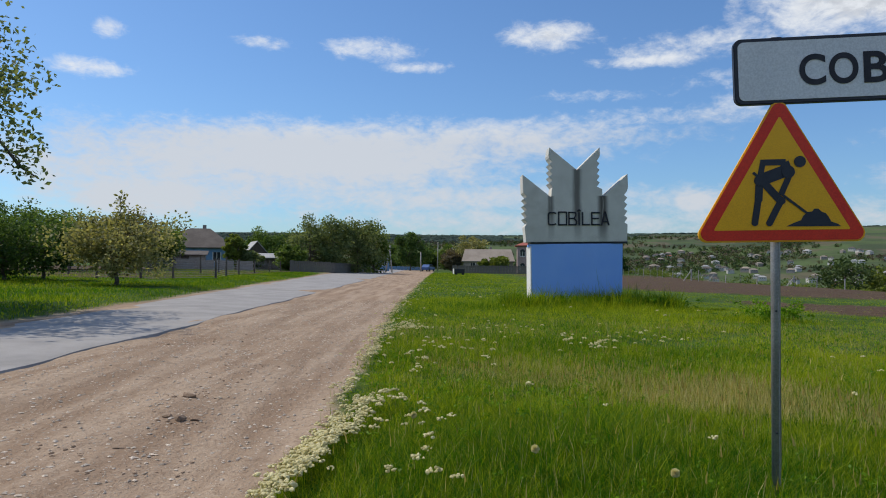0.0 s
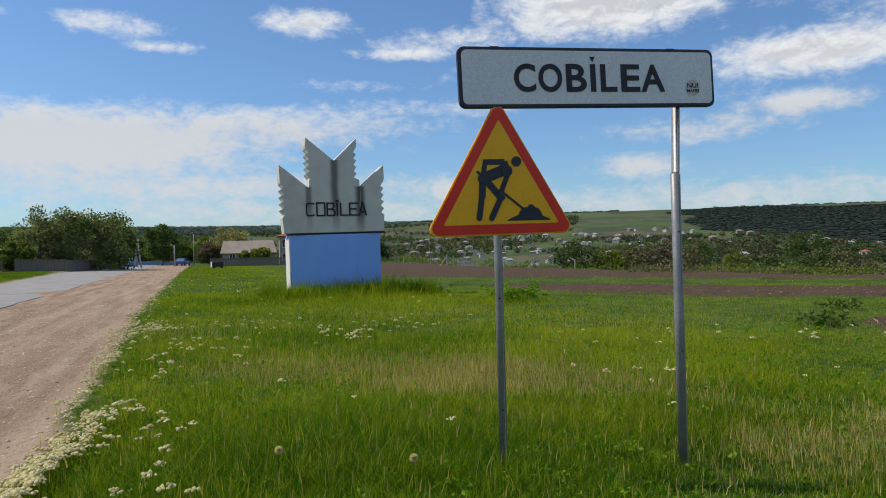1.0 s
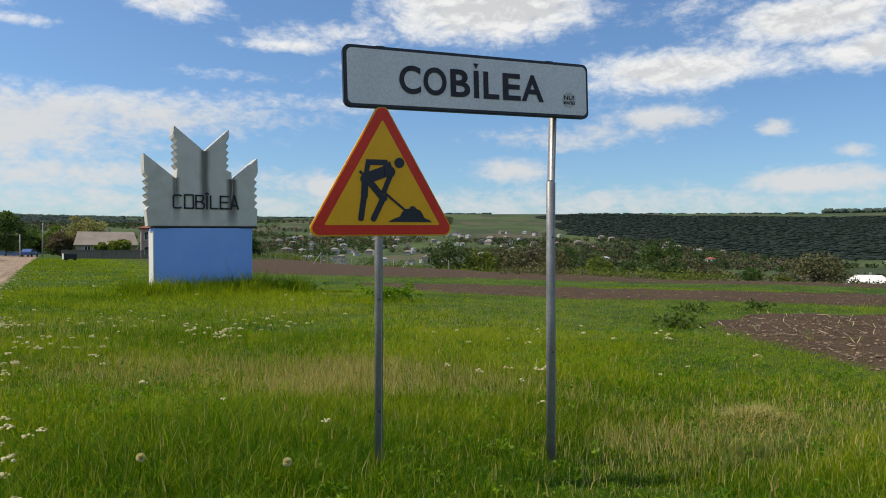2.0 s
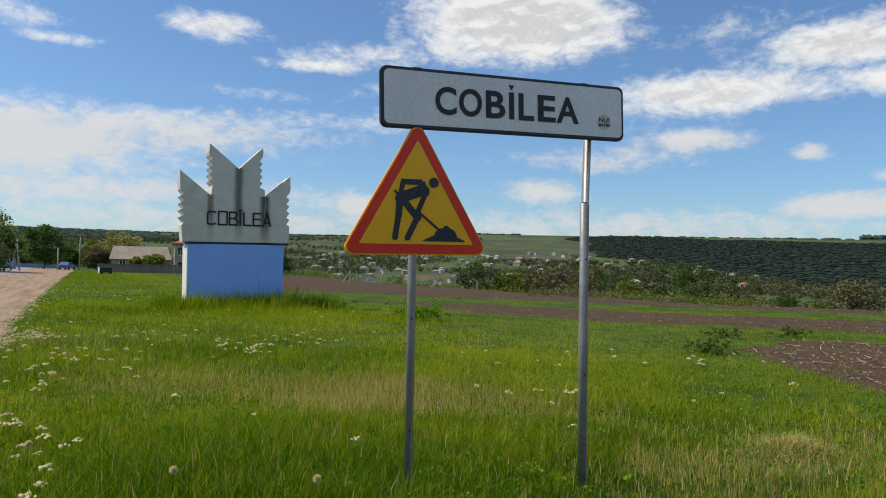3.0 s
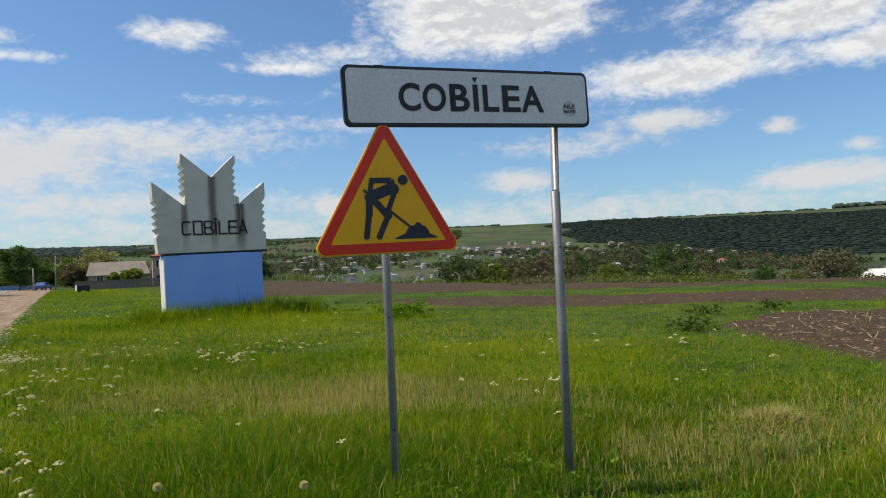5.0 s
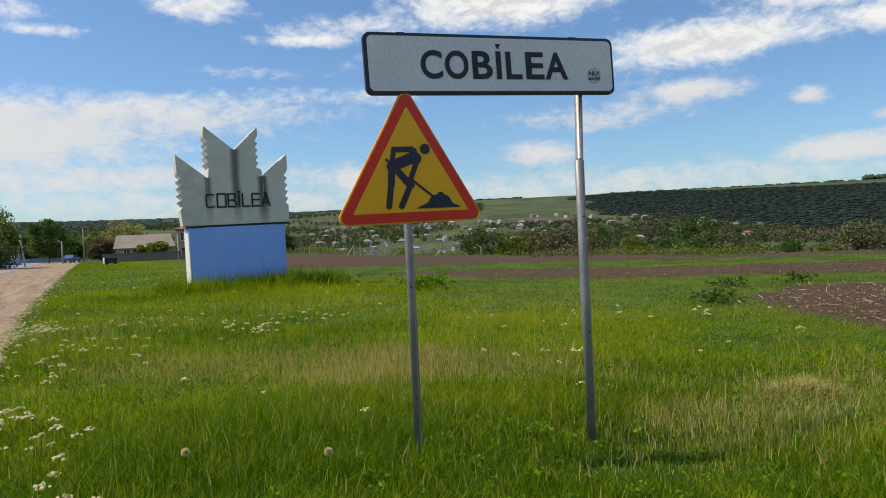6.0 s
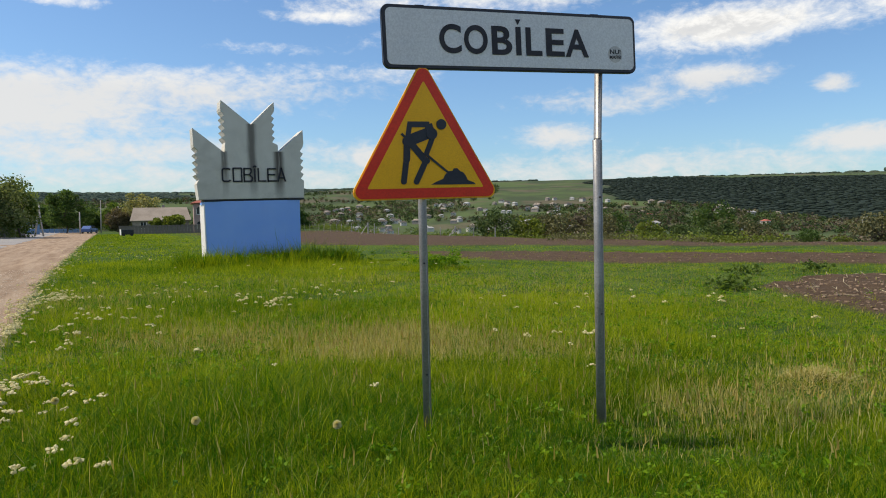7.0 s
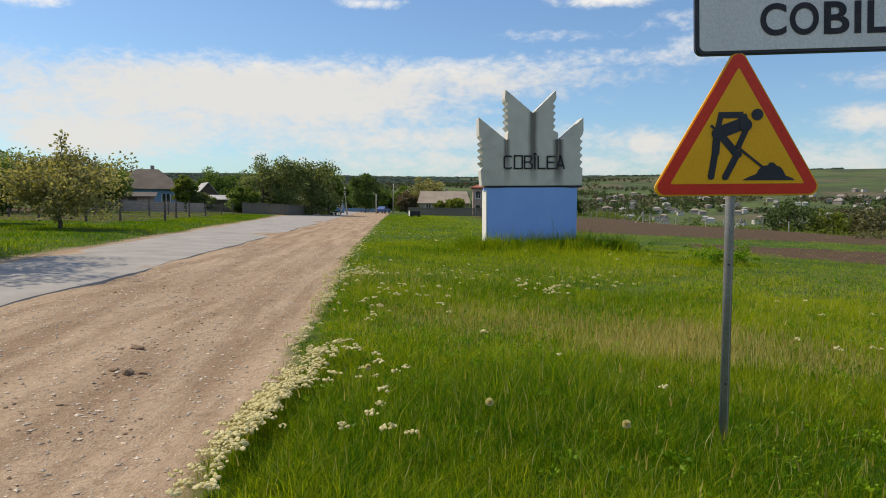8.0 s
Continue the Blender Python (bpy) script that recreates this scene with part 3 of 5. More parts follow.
def build_warning_sign():
    sign = empty("roadworks_sign", pose(1.806, 4.052, 1.548, 0, -0.9, -5.4))
    tagged(sign, "triangular amber roadworks warning sign with red border", "road sign")
    s = 0.992
    tall = s * math.sqrt(3) / 2
    mid = tall / 3

    def tri(inset, radius):
        k = (mid - inset) / mid
        return rounded([(-s / 2 * k, mid - mid * k), (s / 2 * k, mid - mid * k), (0, mid + (tall - mid) * k)], radius)
    part("plate", slab(bmesh.new(), tri(0, 0.047), 0.0, 0.022, 0.004), SIGN_AMBER, sign, "amber plate with folded rim")
    part("red_border", slab(bmesh.new(), tri(0.009, 0.042), -0.004, 0.003), SIGN_RED, sign)
    part("amber_face", slab(bmesh.new(), tri(0.068, 0.006), -0.008, 0.002), SIGN_AMBER, sign)
    strokes = [(-0.111, 0.456, 0.028, 0.457, 0.035), (-0.096, 0.467, -0.119, 0.353, 0.031), (-0.119, 0.353, 0.034, 0.41, 0.069), (0.02, 0.457, 0.044, 0.389, 0.05),
               (0.052, 0.392, -0.002, 0.268, 0.032), (-0.118, 0.367, -0.126, 0.237, 0.042), (-0.126, 0.254, -0.149, 0.11, 0.036), (-0.111, 0.36, 0.0, 0.228, 0.042),
               (0.001, 0.243, -0.068, 0.108, 0.036), (-0.154, 0.399, -0.125, 0.374, 0.014), (-0.013, 0.285, 0.139, 0.162, 0.013)]
    y0 = -0.0115
    for a, b, c, d, wide in strokes:
        bar = bmesh.new()
        bars(bar, [(a, b, c, d, wide)], y0, -0.007)
        part("symbol_bar", bar, SIGN_BLACK, sign)
        y0 -= 0.0003
    for px, pz, r in ((0.106, 0.458, 0.032), (-0.149, 0.11, 0.018), (-0.068, 0.108, 0.018), (0.001, 0.235, 0.021), (-0.126, 0.244, 0.02), (0.04, 0.40, 0.036), (-0.119, 0.353, 0.03)):
        ring = [(px + r * math.cos(i * math.pi / 12), pz + r * math.sin(i * math.pi / 12)) for i in range(24)]
        part("symbol_disc", slab(bmesh.new(), ring, y0, -0.007), SIGN_BLACK, sign)
        y0 -= 0.0003
    heap = [(0.026, 0.088), (0.065, 0.107), (0.107, 0.123), (0.12, 0.148), (0.144, 0.169), (0.171, 0.172), (0.179, 0.187), (0.202, 0.187), (0.221, 0.168), (0.241, 0.161),
            (0.256, 0.142), (0.27, 0.113), (0.309, 0.098), (0.323, 0.086)]
    part("symbol_mound", slab(bmesh.new(), heap, -0.012, -0.007), SIGN_BLACK, sign)
    for z in (0.18, 0.52):
        part("clamp", box(bmesh.new(), (-0.05, 0.022, z - 0.02), (0.05, 0.034, z + 0.02), 0.004), STEEL, sign)


# ==== the village monument ====
def teeth(x, z0, z1, n, deep):
    """A saw edge from z0 to z1 at x, with its points at x and its gullets deep inwards."""
    out = []
    for i in range(n):
        a, b = z0 + (z1 - z0) * i / n, z0 + (z1 - z0) * (i + 1) / n
        out += [(x + deep, a + (b - a) * 0.12), (x, a + (b - a) * 0.75)]
    return out


def build_monument():
    mon = empty("village_monument", pose(4.40, 23.3, 0.0, 0, -0.8, 0))
    tagged(mon, "crown-shaped grey concrete village monument on a blue plinth", "monument")
    thick = 0.92
    base = box(bmesh.new(), (-1.49, 0.0, -0.3), (1.49, thick + 0.1, 2.13), 0.02)
    for v in base.verts:
        v.co.x *= 1.0 + 0.012 * (v.co.z - 1.0)
    part("plinth", base, [BLUE_PAINT], mon, "blue painted rendered plinth")
    # sunlit left side of the plinth, its brightness painted as a white strip
    edge = box(bmesh.new(), (-1.53, -0.012, -0.3), (-1.495, thick + 0.1, 2.05), 0.006)
    part("edge_strip", edge, WHITE_PAINT, mon, "white strip with the sunlit side put into its colour")
    gap = bmesh.new()
    box(gap, (-1.42, 0.05, 2.13), (1.55, thick, 2.20))
    part("joint", gap, BLACK_PAINT, mon, "black recessed joint")
    for x0, x1 in ((-1.50, -1.02), (1.13, 1.66)):
        pad = box(bmesh.new(), (x0, -0.03, 2.132), (x1, thick, 2.192), 0.008)
        part("pad", pad, BLACK_PAINT, mon)
    zb = 2.195
    out = [(-1.66, zb), (1.66, zb), (1.68, 2.75)]
    out += teeth(1.68, 2.80, 3.92, 5, -0.10)
    out += [(1.71, 3.98), (1.70, 4.42), (0.87, 3.66), (0.86, 3.92)]
    out += teeth(0.78, 3.98, 5.04, 5, -0.09)
    out += [(0.80, 5.08), (0.79, 5.30), (0.03, 4.56), (-0.87, 5.31), (-0.90, 5.06)]
    out += [(x, z) for x, z in teeth(-0.88, 3.98, 5.02, 5, 0.10)[::-1]]
    out += [(-0.80, 3.90), (-0.82, 3.66), (-1.76, 4.42), (-1.75, 3.92)]
    out += [(x, z) for x, z in teeth(-1.74, 2.80, 3.88, 5, 0.12)[::-1]]
    out += [(-1.70, 2.70)]
    part("crown", slab(bmesh.new(), out, 0.0, 0.72, 0.012), CROWN, mon, "weathered grey concrete crown with saw-toothed edges")
    s, t = 0.0056, 0.045

    def seg(*pts):
        return [(-1.45 + (pts[i] - 92) * s, zb + (600 - pts[i + 1]) * s, -1.45 + (pts[i + 2] - 92) * s, zb + (600 - pts[i + 3]) * s, t) for i in range(0, len(pts) - 2, 2)]
    shapes = [
        seg(229, 434, 222, 428, 192, 428, 186, 436, 186, 492, 192, 499, 222, 499, 229, 492),
        seg(244, 426, 292, 426) + seg(292, 424, 292, 502) + seg(295, 500, 243, 500) + seg(246, 502, 246, 424),
        seg(306, 424, 306, 504) + seg(304, 428, 344, 428, 347, 445, 336, 463, 306, 463) + seg(336, 463, 352, 480, 348, 500, 304, 500),
        seg(366, 428, 366, 504) + seg(357, 421, 366, 412, 375, 421),
        seg(386, 426, 386, 504) + seg(384, 500, 430, 500),
        seg(440, 428, 440, 504) + seg(438, 430, 488, 430) + seg(438, 464, 482, 464) + seg(438, 500, 488, 500),
        seg(497, 504, 518, 424, 540, 504) + seg(505, 482, 531, 482)]
    for i, strokes in enumerate(shapes):
        y = -0.03 - 0.001 * i
        part("letter", bars(bmesh.new(), strokes, y, 0.003), LETTER_PAINT, mon, "black metal letter")


def crown_material():
    m = CONCRETE.copy()
    m.name = "weathered_crown_concrete"
    tree = m.node_tree
    node, put, calc, mix, step, noisy = graph(tree)
    bsdf = next(n for n in tree.nodes if n.type == "BSDF_PRINCIPLED")
    link = bsdf.inputs["Base Color"].links[0]
    color = link.from_socket
    tree.links.remove(link)
    where = node("ShaderNodeTexCoord").outputs["Object"]
    split = node("ShaderNodeSeparateXYZ", Vector=where)
    tall = node("ShaderNodeMapping", Vector=where)
    tall.inputs["Scale"].default_value = (9.0, 9.0, 0.7)
    ragged = noisy(tall.outputs[0], 1.0, 5, 0.65)
    for x, top, low, wide, rate in ((0.03, 4.6, 2.4, 0.13, 0.85), (-0.84, 3.72, 2.5, 0.10, 0.8), (0.87, 3.72, 2.2, 0.15, 1.0)):
        off = calc("ABSOLUTE", calc("SUBTRACT", split.outputs[0], x))
        band = calc("SUBTRACT", 1.0, step(calc("ADD", off, calc("MULTIPLY", calc("SUBTRACT", ragged, 0.5), 0.18)), wide * 0.35, wide * 1.5))
        run = calc("MULTIPLY", step(split.outputs[2], low - 0.5, low + 0.9), calc("SUBTRACT", 1.0, step(split.outputs[2], top - 0.03, top)))
        color = mix(calc("MULTIPLY", calc("MULTIPLY", band, run), calc("MULTIPLY", rate, step(ragged, 0.15, 0.5))), color, (0.10, 0.09, 0.08))
    put(bsdf.inputs["Base Color"], color)
    return m


CROWN = crown_material()
build_name_sign()
build_warning_sign()
post("sign_post", [(1.807, 4.118, -0.15), (1.798, 4.11, 1.4), (1.796, 4.10, 2.70)], [0.0265, 0.0265, 0.0265], "grey galvanised steel pipe post carrying both signs", ((0.6, 0.027), (1.3, 0.027)))
post("sign_post", [(3.077, 4.0, -0.15), (3.070, 4.0, 1.0), (3.064, 3.995, 1.94), (3.067, 3.995, 1.95), (3.082, 3.985, 2.68)], [0.033, 0.033, 0.033, 0.027, 0.027],
     "grey steel pipe post with a thinner, slightly bent upper piece", ((0.9, 0.034), (1.7, 0.034)))
build_monument()


# ==== plants ====
def blades(name, x, y, tall, wide, mat, lean=0.35, segs=2, label="", seed=1, tone=None, category="grass", z0=None, bend=None):
    """Many bent blades in one mesh, rooted in the ground at x, y."""
    rng = np.random.default_rng(seed)
    n = len(x)
    z = (land(x, y) if z0 is None else z0) - 0.02
    face = rng.uniform(0, 2 * math.pi, n)
    bend = rng.uniform(0, 2 * math.pi, n) if bend is None else bend + rng.normal(0, 0.6, n)
    lean = np.abs(rng.normal(lean, lean * 0.5, n))
    rows = []
    tint = []
    tone = rng.uniform(0, 1, n) if tone is None else np.clip(tone + rng.normal(0, 0.34, n), 0, 1)
    for k in range(segs + 1):
        u = k / segs
        w = wide * (1 - u ** 1.6) * 0.5
        ox, oy = np.cos(bend) * lean * tall * u * u, np.sin(bend) * lean * tall * u * u
        h = tall * u * (1 - 0.35 * lean * u)
        sides = (-1, 1) if k < segs else (0,)
        for s in sides:
            rows.append(np.stack((x + ox + s * w * np.cos(face), y + oy + s * w * np.sin(face), z + h), -1))
            tint.append(np.stack((tone, np.full(n, u), np.zeros(n), np.ones(n)), -1))
    co = np.stack(rows, 1)
    per = co.shape[1]
    tris = []
    for k in range(segs - 1):
        a = 2 * k
        tris += [(a, a + 1, a + 3), (a, a + 3, a + 2)]
    a = 2 * (segs - 1)
    tris.append((a, a + 1, a + 2))
    faces = (np.arange(n)[:, None, None] * per + np.array(tris)[None]).reshape(-1, 3)
    ob = mesh_object(name, co.reshape(-1, 3), faces, [mat], True, None, np.stack(tint, 1).reshape(-1, 4))
    tagged(ob, label, category, kind="stuff")
    return ob


def leaf_cloud(centres, spread, count, size, rng, flat=0.7, droop=0.0):
    """Corners, faces and tints of leaves strewn round centres."""
    n = len(centres) * count
    c = np.repeat(centres, count, 0)
    r = np.repeat(spread, count)[:, None]
    p = rng.normal(0, 1, (n, 3))
    p /= np.linalg.norm(p, axis=1)[:, None]
    c = c + p * r * (rng.uniform(0, 1, (n, 1)) ** 0.45) * np.array((1, 1, flat))
    a = rng.normal(0, 1, (n, 3))
    a[:, 2] = a[:, 2] * 0.7 - droop
    a /= np.linalg.norm(a, axis=1)[:, None]
    b = np.cross(a, rng.normal(0, 1, (n, 3)))
    b /= np.linalg.norm(b, axis=1)[:, None] + 1e-9
    s = size * rng.uniform(0.6, 1.3, (n, 1))
    nrm = np.cross(a, b)
    co = np.stack((c - a * s * 0.5, c + b * s * 0.3 + nrm * s * 0.08, c + a * s * 0.5, c - b * s * 0.3 + nrm * s * 0.08), 1)
    faces = (np.arange(n)[:, None] * 4 + np.arange(4)[None]).reshape(-1, 4)
    tone = np.clip(np.repeat(rng.uniform(0.15, 0.85, len(centres)), count) + rng.normal(0, 0.2, n), 0, 1)
    tint = np.repeat(np.stack((tone, np.zeros(n), np.zeros(n), np.ones(n)), -1), 4, 0)
    return co.reshape(-1, 3), faces, tint


def tree(name, x, y, tall, wide, low, mat, seed, clumps=60, count=60, size=0.16, label="", trunk=0.12, lean=(0, 0), flat=0.75, ragged=0.25, category="tree", sprays=()):
    """A tree: tapered trunk, limbs to the clumps of the crown, and the crown's leaves."""
    rng = np.random.default_rng(seed)
    z = float(land(x, y))
    root = empty(name, Matrix.Translation((x, y, z - 0.05)))
    tagged(root, label, category)
    mid = np.array((lean[0], lean[1], (tall + low) / 2))
    half = np.array((wide / 2, wide / 2, (tall - low) / 2))
    p = rng.normal(0, 1, (clumps, 3))
    p /= np.linalg.norm(p, axis=1)[:, None]
    rad = rng.uniform(0.25, 1, (clumps, 1)) ** 0.5 * (1 + ragged * rng.normal(0, 0.5, (clumps, 1)))
    c = mid + p * rad * half
    c[:, 2] = np.maximum(c[:, 2], low * 0.8)
    spread = rng.uniform(0.12, 0.24, clumps) * wide * (60 / clumps) ** 0.33
    co, faces, tint = leaf_cloud(c, spread, count, size, rng, flat)
    if sprays:
        q = np.array(sprays)
        q = np.concatenate((q, (q[1:] + q[:-1]) / 2))
        more = leaf_cloud(q, np.full(len(q), 0.065 * wide), max(8, count // 5), size, rng, 0.8)
        co, faces, tint = np.concatenate((co, more[0])), np.concatenate((faces, more[1] + len(co))), np.concatenate((tint, more[2]))
    mesh_object("crown", co, faces, [mat], True, root, tint)
    bm = bmesh.new()
    fork = Vector((lean[0] * 0.4, lean[1] * 0.4, max(low * 0.85, tall * 0.18)))
    top = Vector((lean[0], lean[1], tall * 0.8))
    tube(bm, [(0, 0, -0.1), (0.02 * wide, 0, fork.z * 0.5), fork, fork.lerp(top, 0.5), top], [trunk * 1.3, trunk, trunk * 0.85, trunk * 0.45, trunk * 0.1], 9)
    for i in range(0, clumps, max(1, clumps // 26)):
        e = Vector(c[i])
        s = fork.lerp(top, rng.uniform(0, 0.6))
        m = s.lerp(e, 0.5) + Vector((0, 0, -0.06 * wide * rng.uniform(0, 1)))
        tube(bm, [s, m, e], [trunk * 0.42, trunk * 0.25, trunk * 0.06], 5, False)
    if sprays:
        tube(bm, [fork.lerp(top, 0.4)] + [Vector(q) for q in sprays], [trunk * 0.4] + [trunk * 0.25] * (len(sprays) - 1) + [trunk * 0.06], 5, False)
    part("trunk", bm, BARK, root, smooth=True)
    return root


def polar(az, r):
    return r * math.sin(radians(az)), r * math.cos(radians(az))


def strew(n, x0, x1, y0, y1, keep, seed):
    rng = np.random.default_rng(seed)
    x, y = rng.uniform(x0, x1, n), rng.uniform(y0, y1, n)
    ok = rng.uniform(0, 1, n) < keep(x, y)
    return x[ok], y[ok], rng


def seen_strip(x, y, az0=-34.0, az1=66.0, near=2.3):
    az = np.degrees(np.arctan2(x + 0.03, y))
    return (az > az0) & (az < az1) & (np.hypot(x, y) > near)


def dry_zone(x, y):
    d = np.abs(line_side(x, y, (-0.4, 9.6), (3.9, 6.3))) + 0.5 * wave(x, y, 2.0, 3.0)
    a = 0.55 * (1 - ease(d, 0.2, 1.3)) * ease(x, -0.8, 0.6) * (1 - ease(x, 3.6, 5.2))
    b = np.exp(-(((x - 4.7) / 1.5) ** 2 + ((y - 3.7) / 0.7) ** 2)) * 0.8 + np.exp(-(((x - 4.0) / 0.35) ** 2 + ((y - 4.1) / 0.25) ** 2)) * 0.6
    c = np.exp(-(((x - 2.9) / 0.45) ** 2 + ((y - 7.0) / 0.5) ** 2)) * 0.9 + np.exp(-(((x - 2.25) / 0.4) ** 2 + ((y - 6.9) / 0.5) ** 2))
    return np.clip(a + b + c, 0, 1)


def verge(x, y):
    """Where the roadside grass grows: 1 right of the dirt track, thinning out on tilled earth."""
    return ease(x + drift(y) + 0.12 * wave(x, y, 0.8, 4.0), -1.22, -0.92) * (1 - 0.97 * soil(x, y))


def height_map(x, y):
    h = 0.115 + 0.035 * wave(x, y, 2.4, 2.0) + 0.035 * wave(x, y, 0.8, 5.0)
    h = h + 0.08 * np.exp(-(((x - 0.9) / 1.6) ** 2 + ((y - 4.6) / 1.3) ** 2))
    h = h - 0.02 * np.exp(-(((x - 2.5) / 1.2) ** 2 + ((y - 4.1) / 0.6) ** 2))
    h = h + 0.30 * np.exp(-(((x - 5.2) / 3.2) ** 2 + ((y - 22.2) / 1.4) ** 2))
    h = h + 0.28 * np.exp(-(((x - 8.2) / 0.9) ** 2 + ((y - 17.5) / 0.9) ** 2))
    h = h - 0.03 * ease(x, 3.5, 7)
    h = h * (1 - 0.5 * ease(x, 6.5, 9))
    h = h * (1 - 0.9 * np.exp(-(((x - 5.1) / 0.5) ** 2 + ((y - 3.75) / 0.42) ** 2)))
    h = h * (1 - 0.35 * np.exp(-(((x - 3.2) / 0.8) ** 2 + ((y - 3.5) / 0.6) ** 2)))
    edge = ease(x + drift(y), -1.2, -0.5)
    return np.maximum(h, 0.05) * (0.45 + 0.55 * edge)


def tufts(n, box_, keep, seed, per, spread):
    """Blades in tufts: roots, the way each blade leans, and the tuft's tone and size."""
    x, y, rng = strew(n, *box_, keep, seed)
    k = rng.integers(int(per * 0.6), int(per * 1.5) + 1, len(x))
    lush = np.exp(-(((x - 0.8) / 2.0) ** 2 + ((y - 4.6) / 1.7) ** 2)) + 0.7 * np.exp(-(((x - 2.6) / 1.6) ** 2 + ((y - 3.9) / 0.8) ** 2))
    tone = np.clip(0.46 - 0.42 * lush + 0.30 * ease(x, 3, 6) + 0.24 * wave(x, y, 3.2, 6.0) + 0.2 * wave(x, y, 0.9, 1.0) + rng.normal(0, 0.24, len(x)), 0, 1)
    size = np.exp(rng.normal(0, 0.28, len(x)))
    tx, ty, tone, size = (np.repeat(v, k) for v in (x, y, tone, size))
    ox, oy = rng.normal(0, spread, len(tx)), rng.normal(0, spread, len(tx))
    return tx + ox, ty + oy, np.arctan2(oy, ox), tone, size, rng


def build_grass():
    for n, box_, r0, r1, wide, segs, seed, per, spread in (
            (36000, (-1.3, 7.5, 2.0, 7.0), 2.0, 6.6, 0.0058, 2, 11, 12, 0.035),
            (66000, (-1.5, 12, 2.0, 13.0), 6.2, 12.5, 0.0095, 1, 12, 9, 0.04),
            (62000, (-1.8, 22, 4.0, 30.0), 12.0, 28, 0.017, 1, 13, 7, 0.07),
            (40000, (-2.0, 28, 14.0, 128.0), 27, 126, 0.04, 1, 14, 6, 0.16)):
        def keep(x, y):
            r = np.hypot(x, y)
            return verge(x, y) * seen_strip(x, y) * (r > r0) * (r < r1) * (1 - 0.8 * dry_zone(x, y))
        x, y, way, tone, size, rng = tufts(n, box_, keep, seed, per, spread)
        tall = height_map(x, y) * size * rng.uniform(0.5, 1.2, len(x))
        blades("grass", x, y, tall, wide * rng.uniform(0.5, 1.35, len(x)), GRASS, 0.62, segs, "lush green roadside grass in tufts", seed, tone, bend=way)
    # the verge behind and beside the viewpoint
    x, y, way, tone, size, rng = tufts(11000, (-1.3, 12, -9.0, 9.0), lambda x, y: verge(x, y) * (~seen_strip(x, y)), 15, 7, 0.06)
    blades("grass", x, y, height_map(x, y) * size * rng.uniform(0.4, 0.9, len(x)), 0.016 * rng.uniform(0.5, 1.35, len(x)), GRASS, 0.62, 1, "lush green roadside grass in tufts", 16, tone, bend=way)
    # dry stalks with seed heads
    x, y, rng = strew(340000, -1.0, 14, 2.2, 16, lambda x, y: seen_strip(x, y) * verge(x, y) * np.clip(dry_zone(x, y) + 0.06 * (wave(x, y, 2.5, 9) > 0.0) + 0.03, 0, 1), 21)
    blades("dry_grass", x, y, height_map(x, y) * rng.uniform(0.7, 1.7, len(x)), 0.0055 * rng.uniform(0.7, 1.4, len(x)), GRASS_DRY, 0.22, 2, "dry straw-coloured grass stalks", 22)
    x, y, rng = strew(150000, -1.0, 14, 2.2, 18, lambda x, y: seen_strip(x, y) * verge(x, y) * np.clip(dry_zone(x, y) * 0.45 + 0.025, 0, 1) * 0.45, 23)
    stalk = height_map(x, y) * rng.uniform(1.1, 1.7, len(x))
    blades("seed_heads", x, y, np.full(len(x), 0.09), 0.011 * rng.uniform(0.6, 1.3, len(x)), SEED_HEAD, 0.25, 2, "brownish grass seed heads", 24, z0=land(x, y) + stalk * 0.85)
    # tall growth at the foot of the monument
    x, y, way, tone, size, rng = tufts(900, (1.9, 7.4, 21.9, 23.25), lambda x, y: 0.35 + 0.65 * ease(y, 22, 23), 27, 14, 0.09)
    blades("tall_grass", x, y, 0.46 * size * rng.uniform(0.5, 1.3, len(x)), 0.02 * rng.uniform(0.6, 1.3, len(x)), GRASS, 0.4, 2, "tall rank grass at the foot of the monument", 28, tone * 0.7, bend=way)
    # low broad-leaved herbs among the blades
    x, y, rng = strew(6000, -1.2, 13, 2.4, 16, lambda x, y: seen_strip(x, y) * verge(x, y) * np.clip(0.45 + 0.7 * wave(x, y, 1.7, 3.3), 0, 1) * np.clip(7 / np.hypot(x, y), 0, 1), 29)
    c = np.stack((x, y, land(x, y) + height_map(x, y) * rng.uniform(0.35, 0.85, len(x))), -1)
    co, faces, tint = leaf_cloud(c, np.full(len(c), 0.055), 11, 0.034, rng, 0.6)
    tagged(mesh_object("meadow_herbs", co, faces, [HERB], True, None, tint), "low broad-leaved green herbs among the grass", "herbs", kind="stuff")
    # rank dark weeds near the monument
    spots = [(8.2, 17.4, 0.3, 50), (8.0, 18.2, 0.3, 24), (3.2, 22.7, 0.5, 40), (4.4, 22.6, 0.55, 50), (5.7, 22.5, 0.6, 60), (6.8, 22.4, 0.7, 40)]
    c = np.concatenate([np.stack((rng.normal(a, w, n), rng.normal(b, 0.25, n), rng.uniform(0.05, 0.42, n)), -1) for a, b, w, n in spots])
    c[:, 2] = land(c[:, 0], c[:, 1]) + c[:, 2] * np.where(c[:, 1] < 20, 1.1, 0.8)
    co, faces, tint = leaf_cloud(c, np.full(len(c), 0.13), 26, 0.07, rng, 0.8)
    tagged(mesh_object("rank_weeds", co, faces, [HERB], True, None, tint), "rank dark green weeds near the monument's foot", "weeds", kind="stuff")
    # tilled strips: thin sprouts
    x, y, rng = strew(60000, 6, 34, 2, 40, lambda x, y: seen_strip(x, y) * soil(x, y) * 0.02, 25)
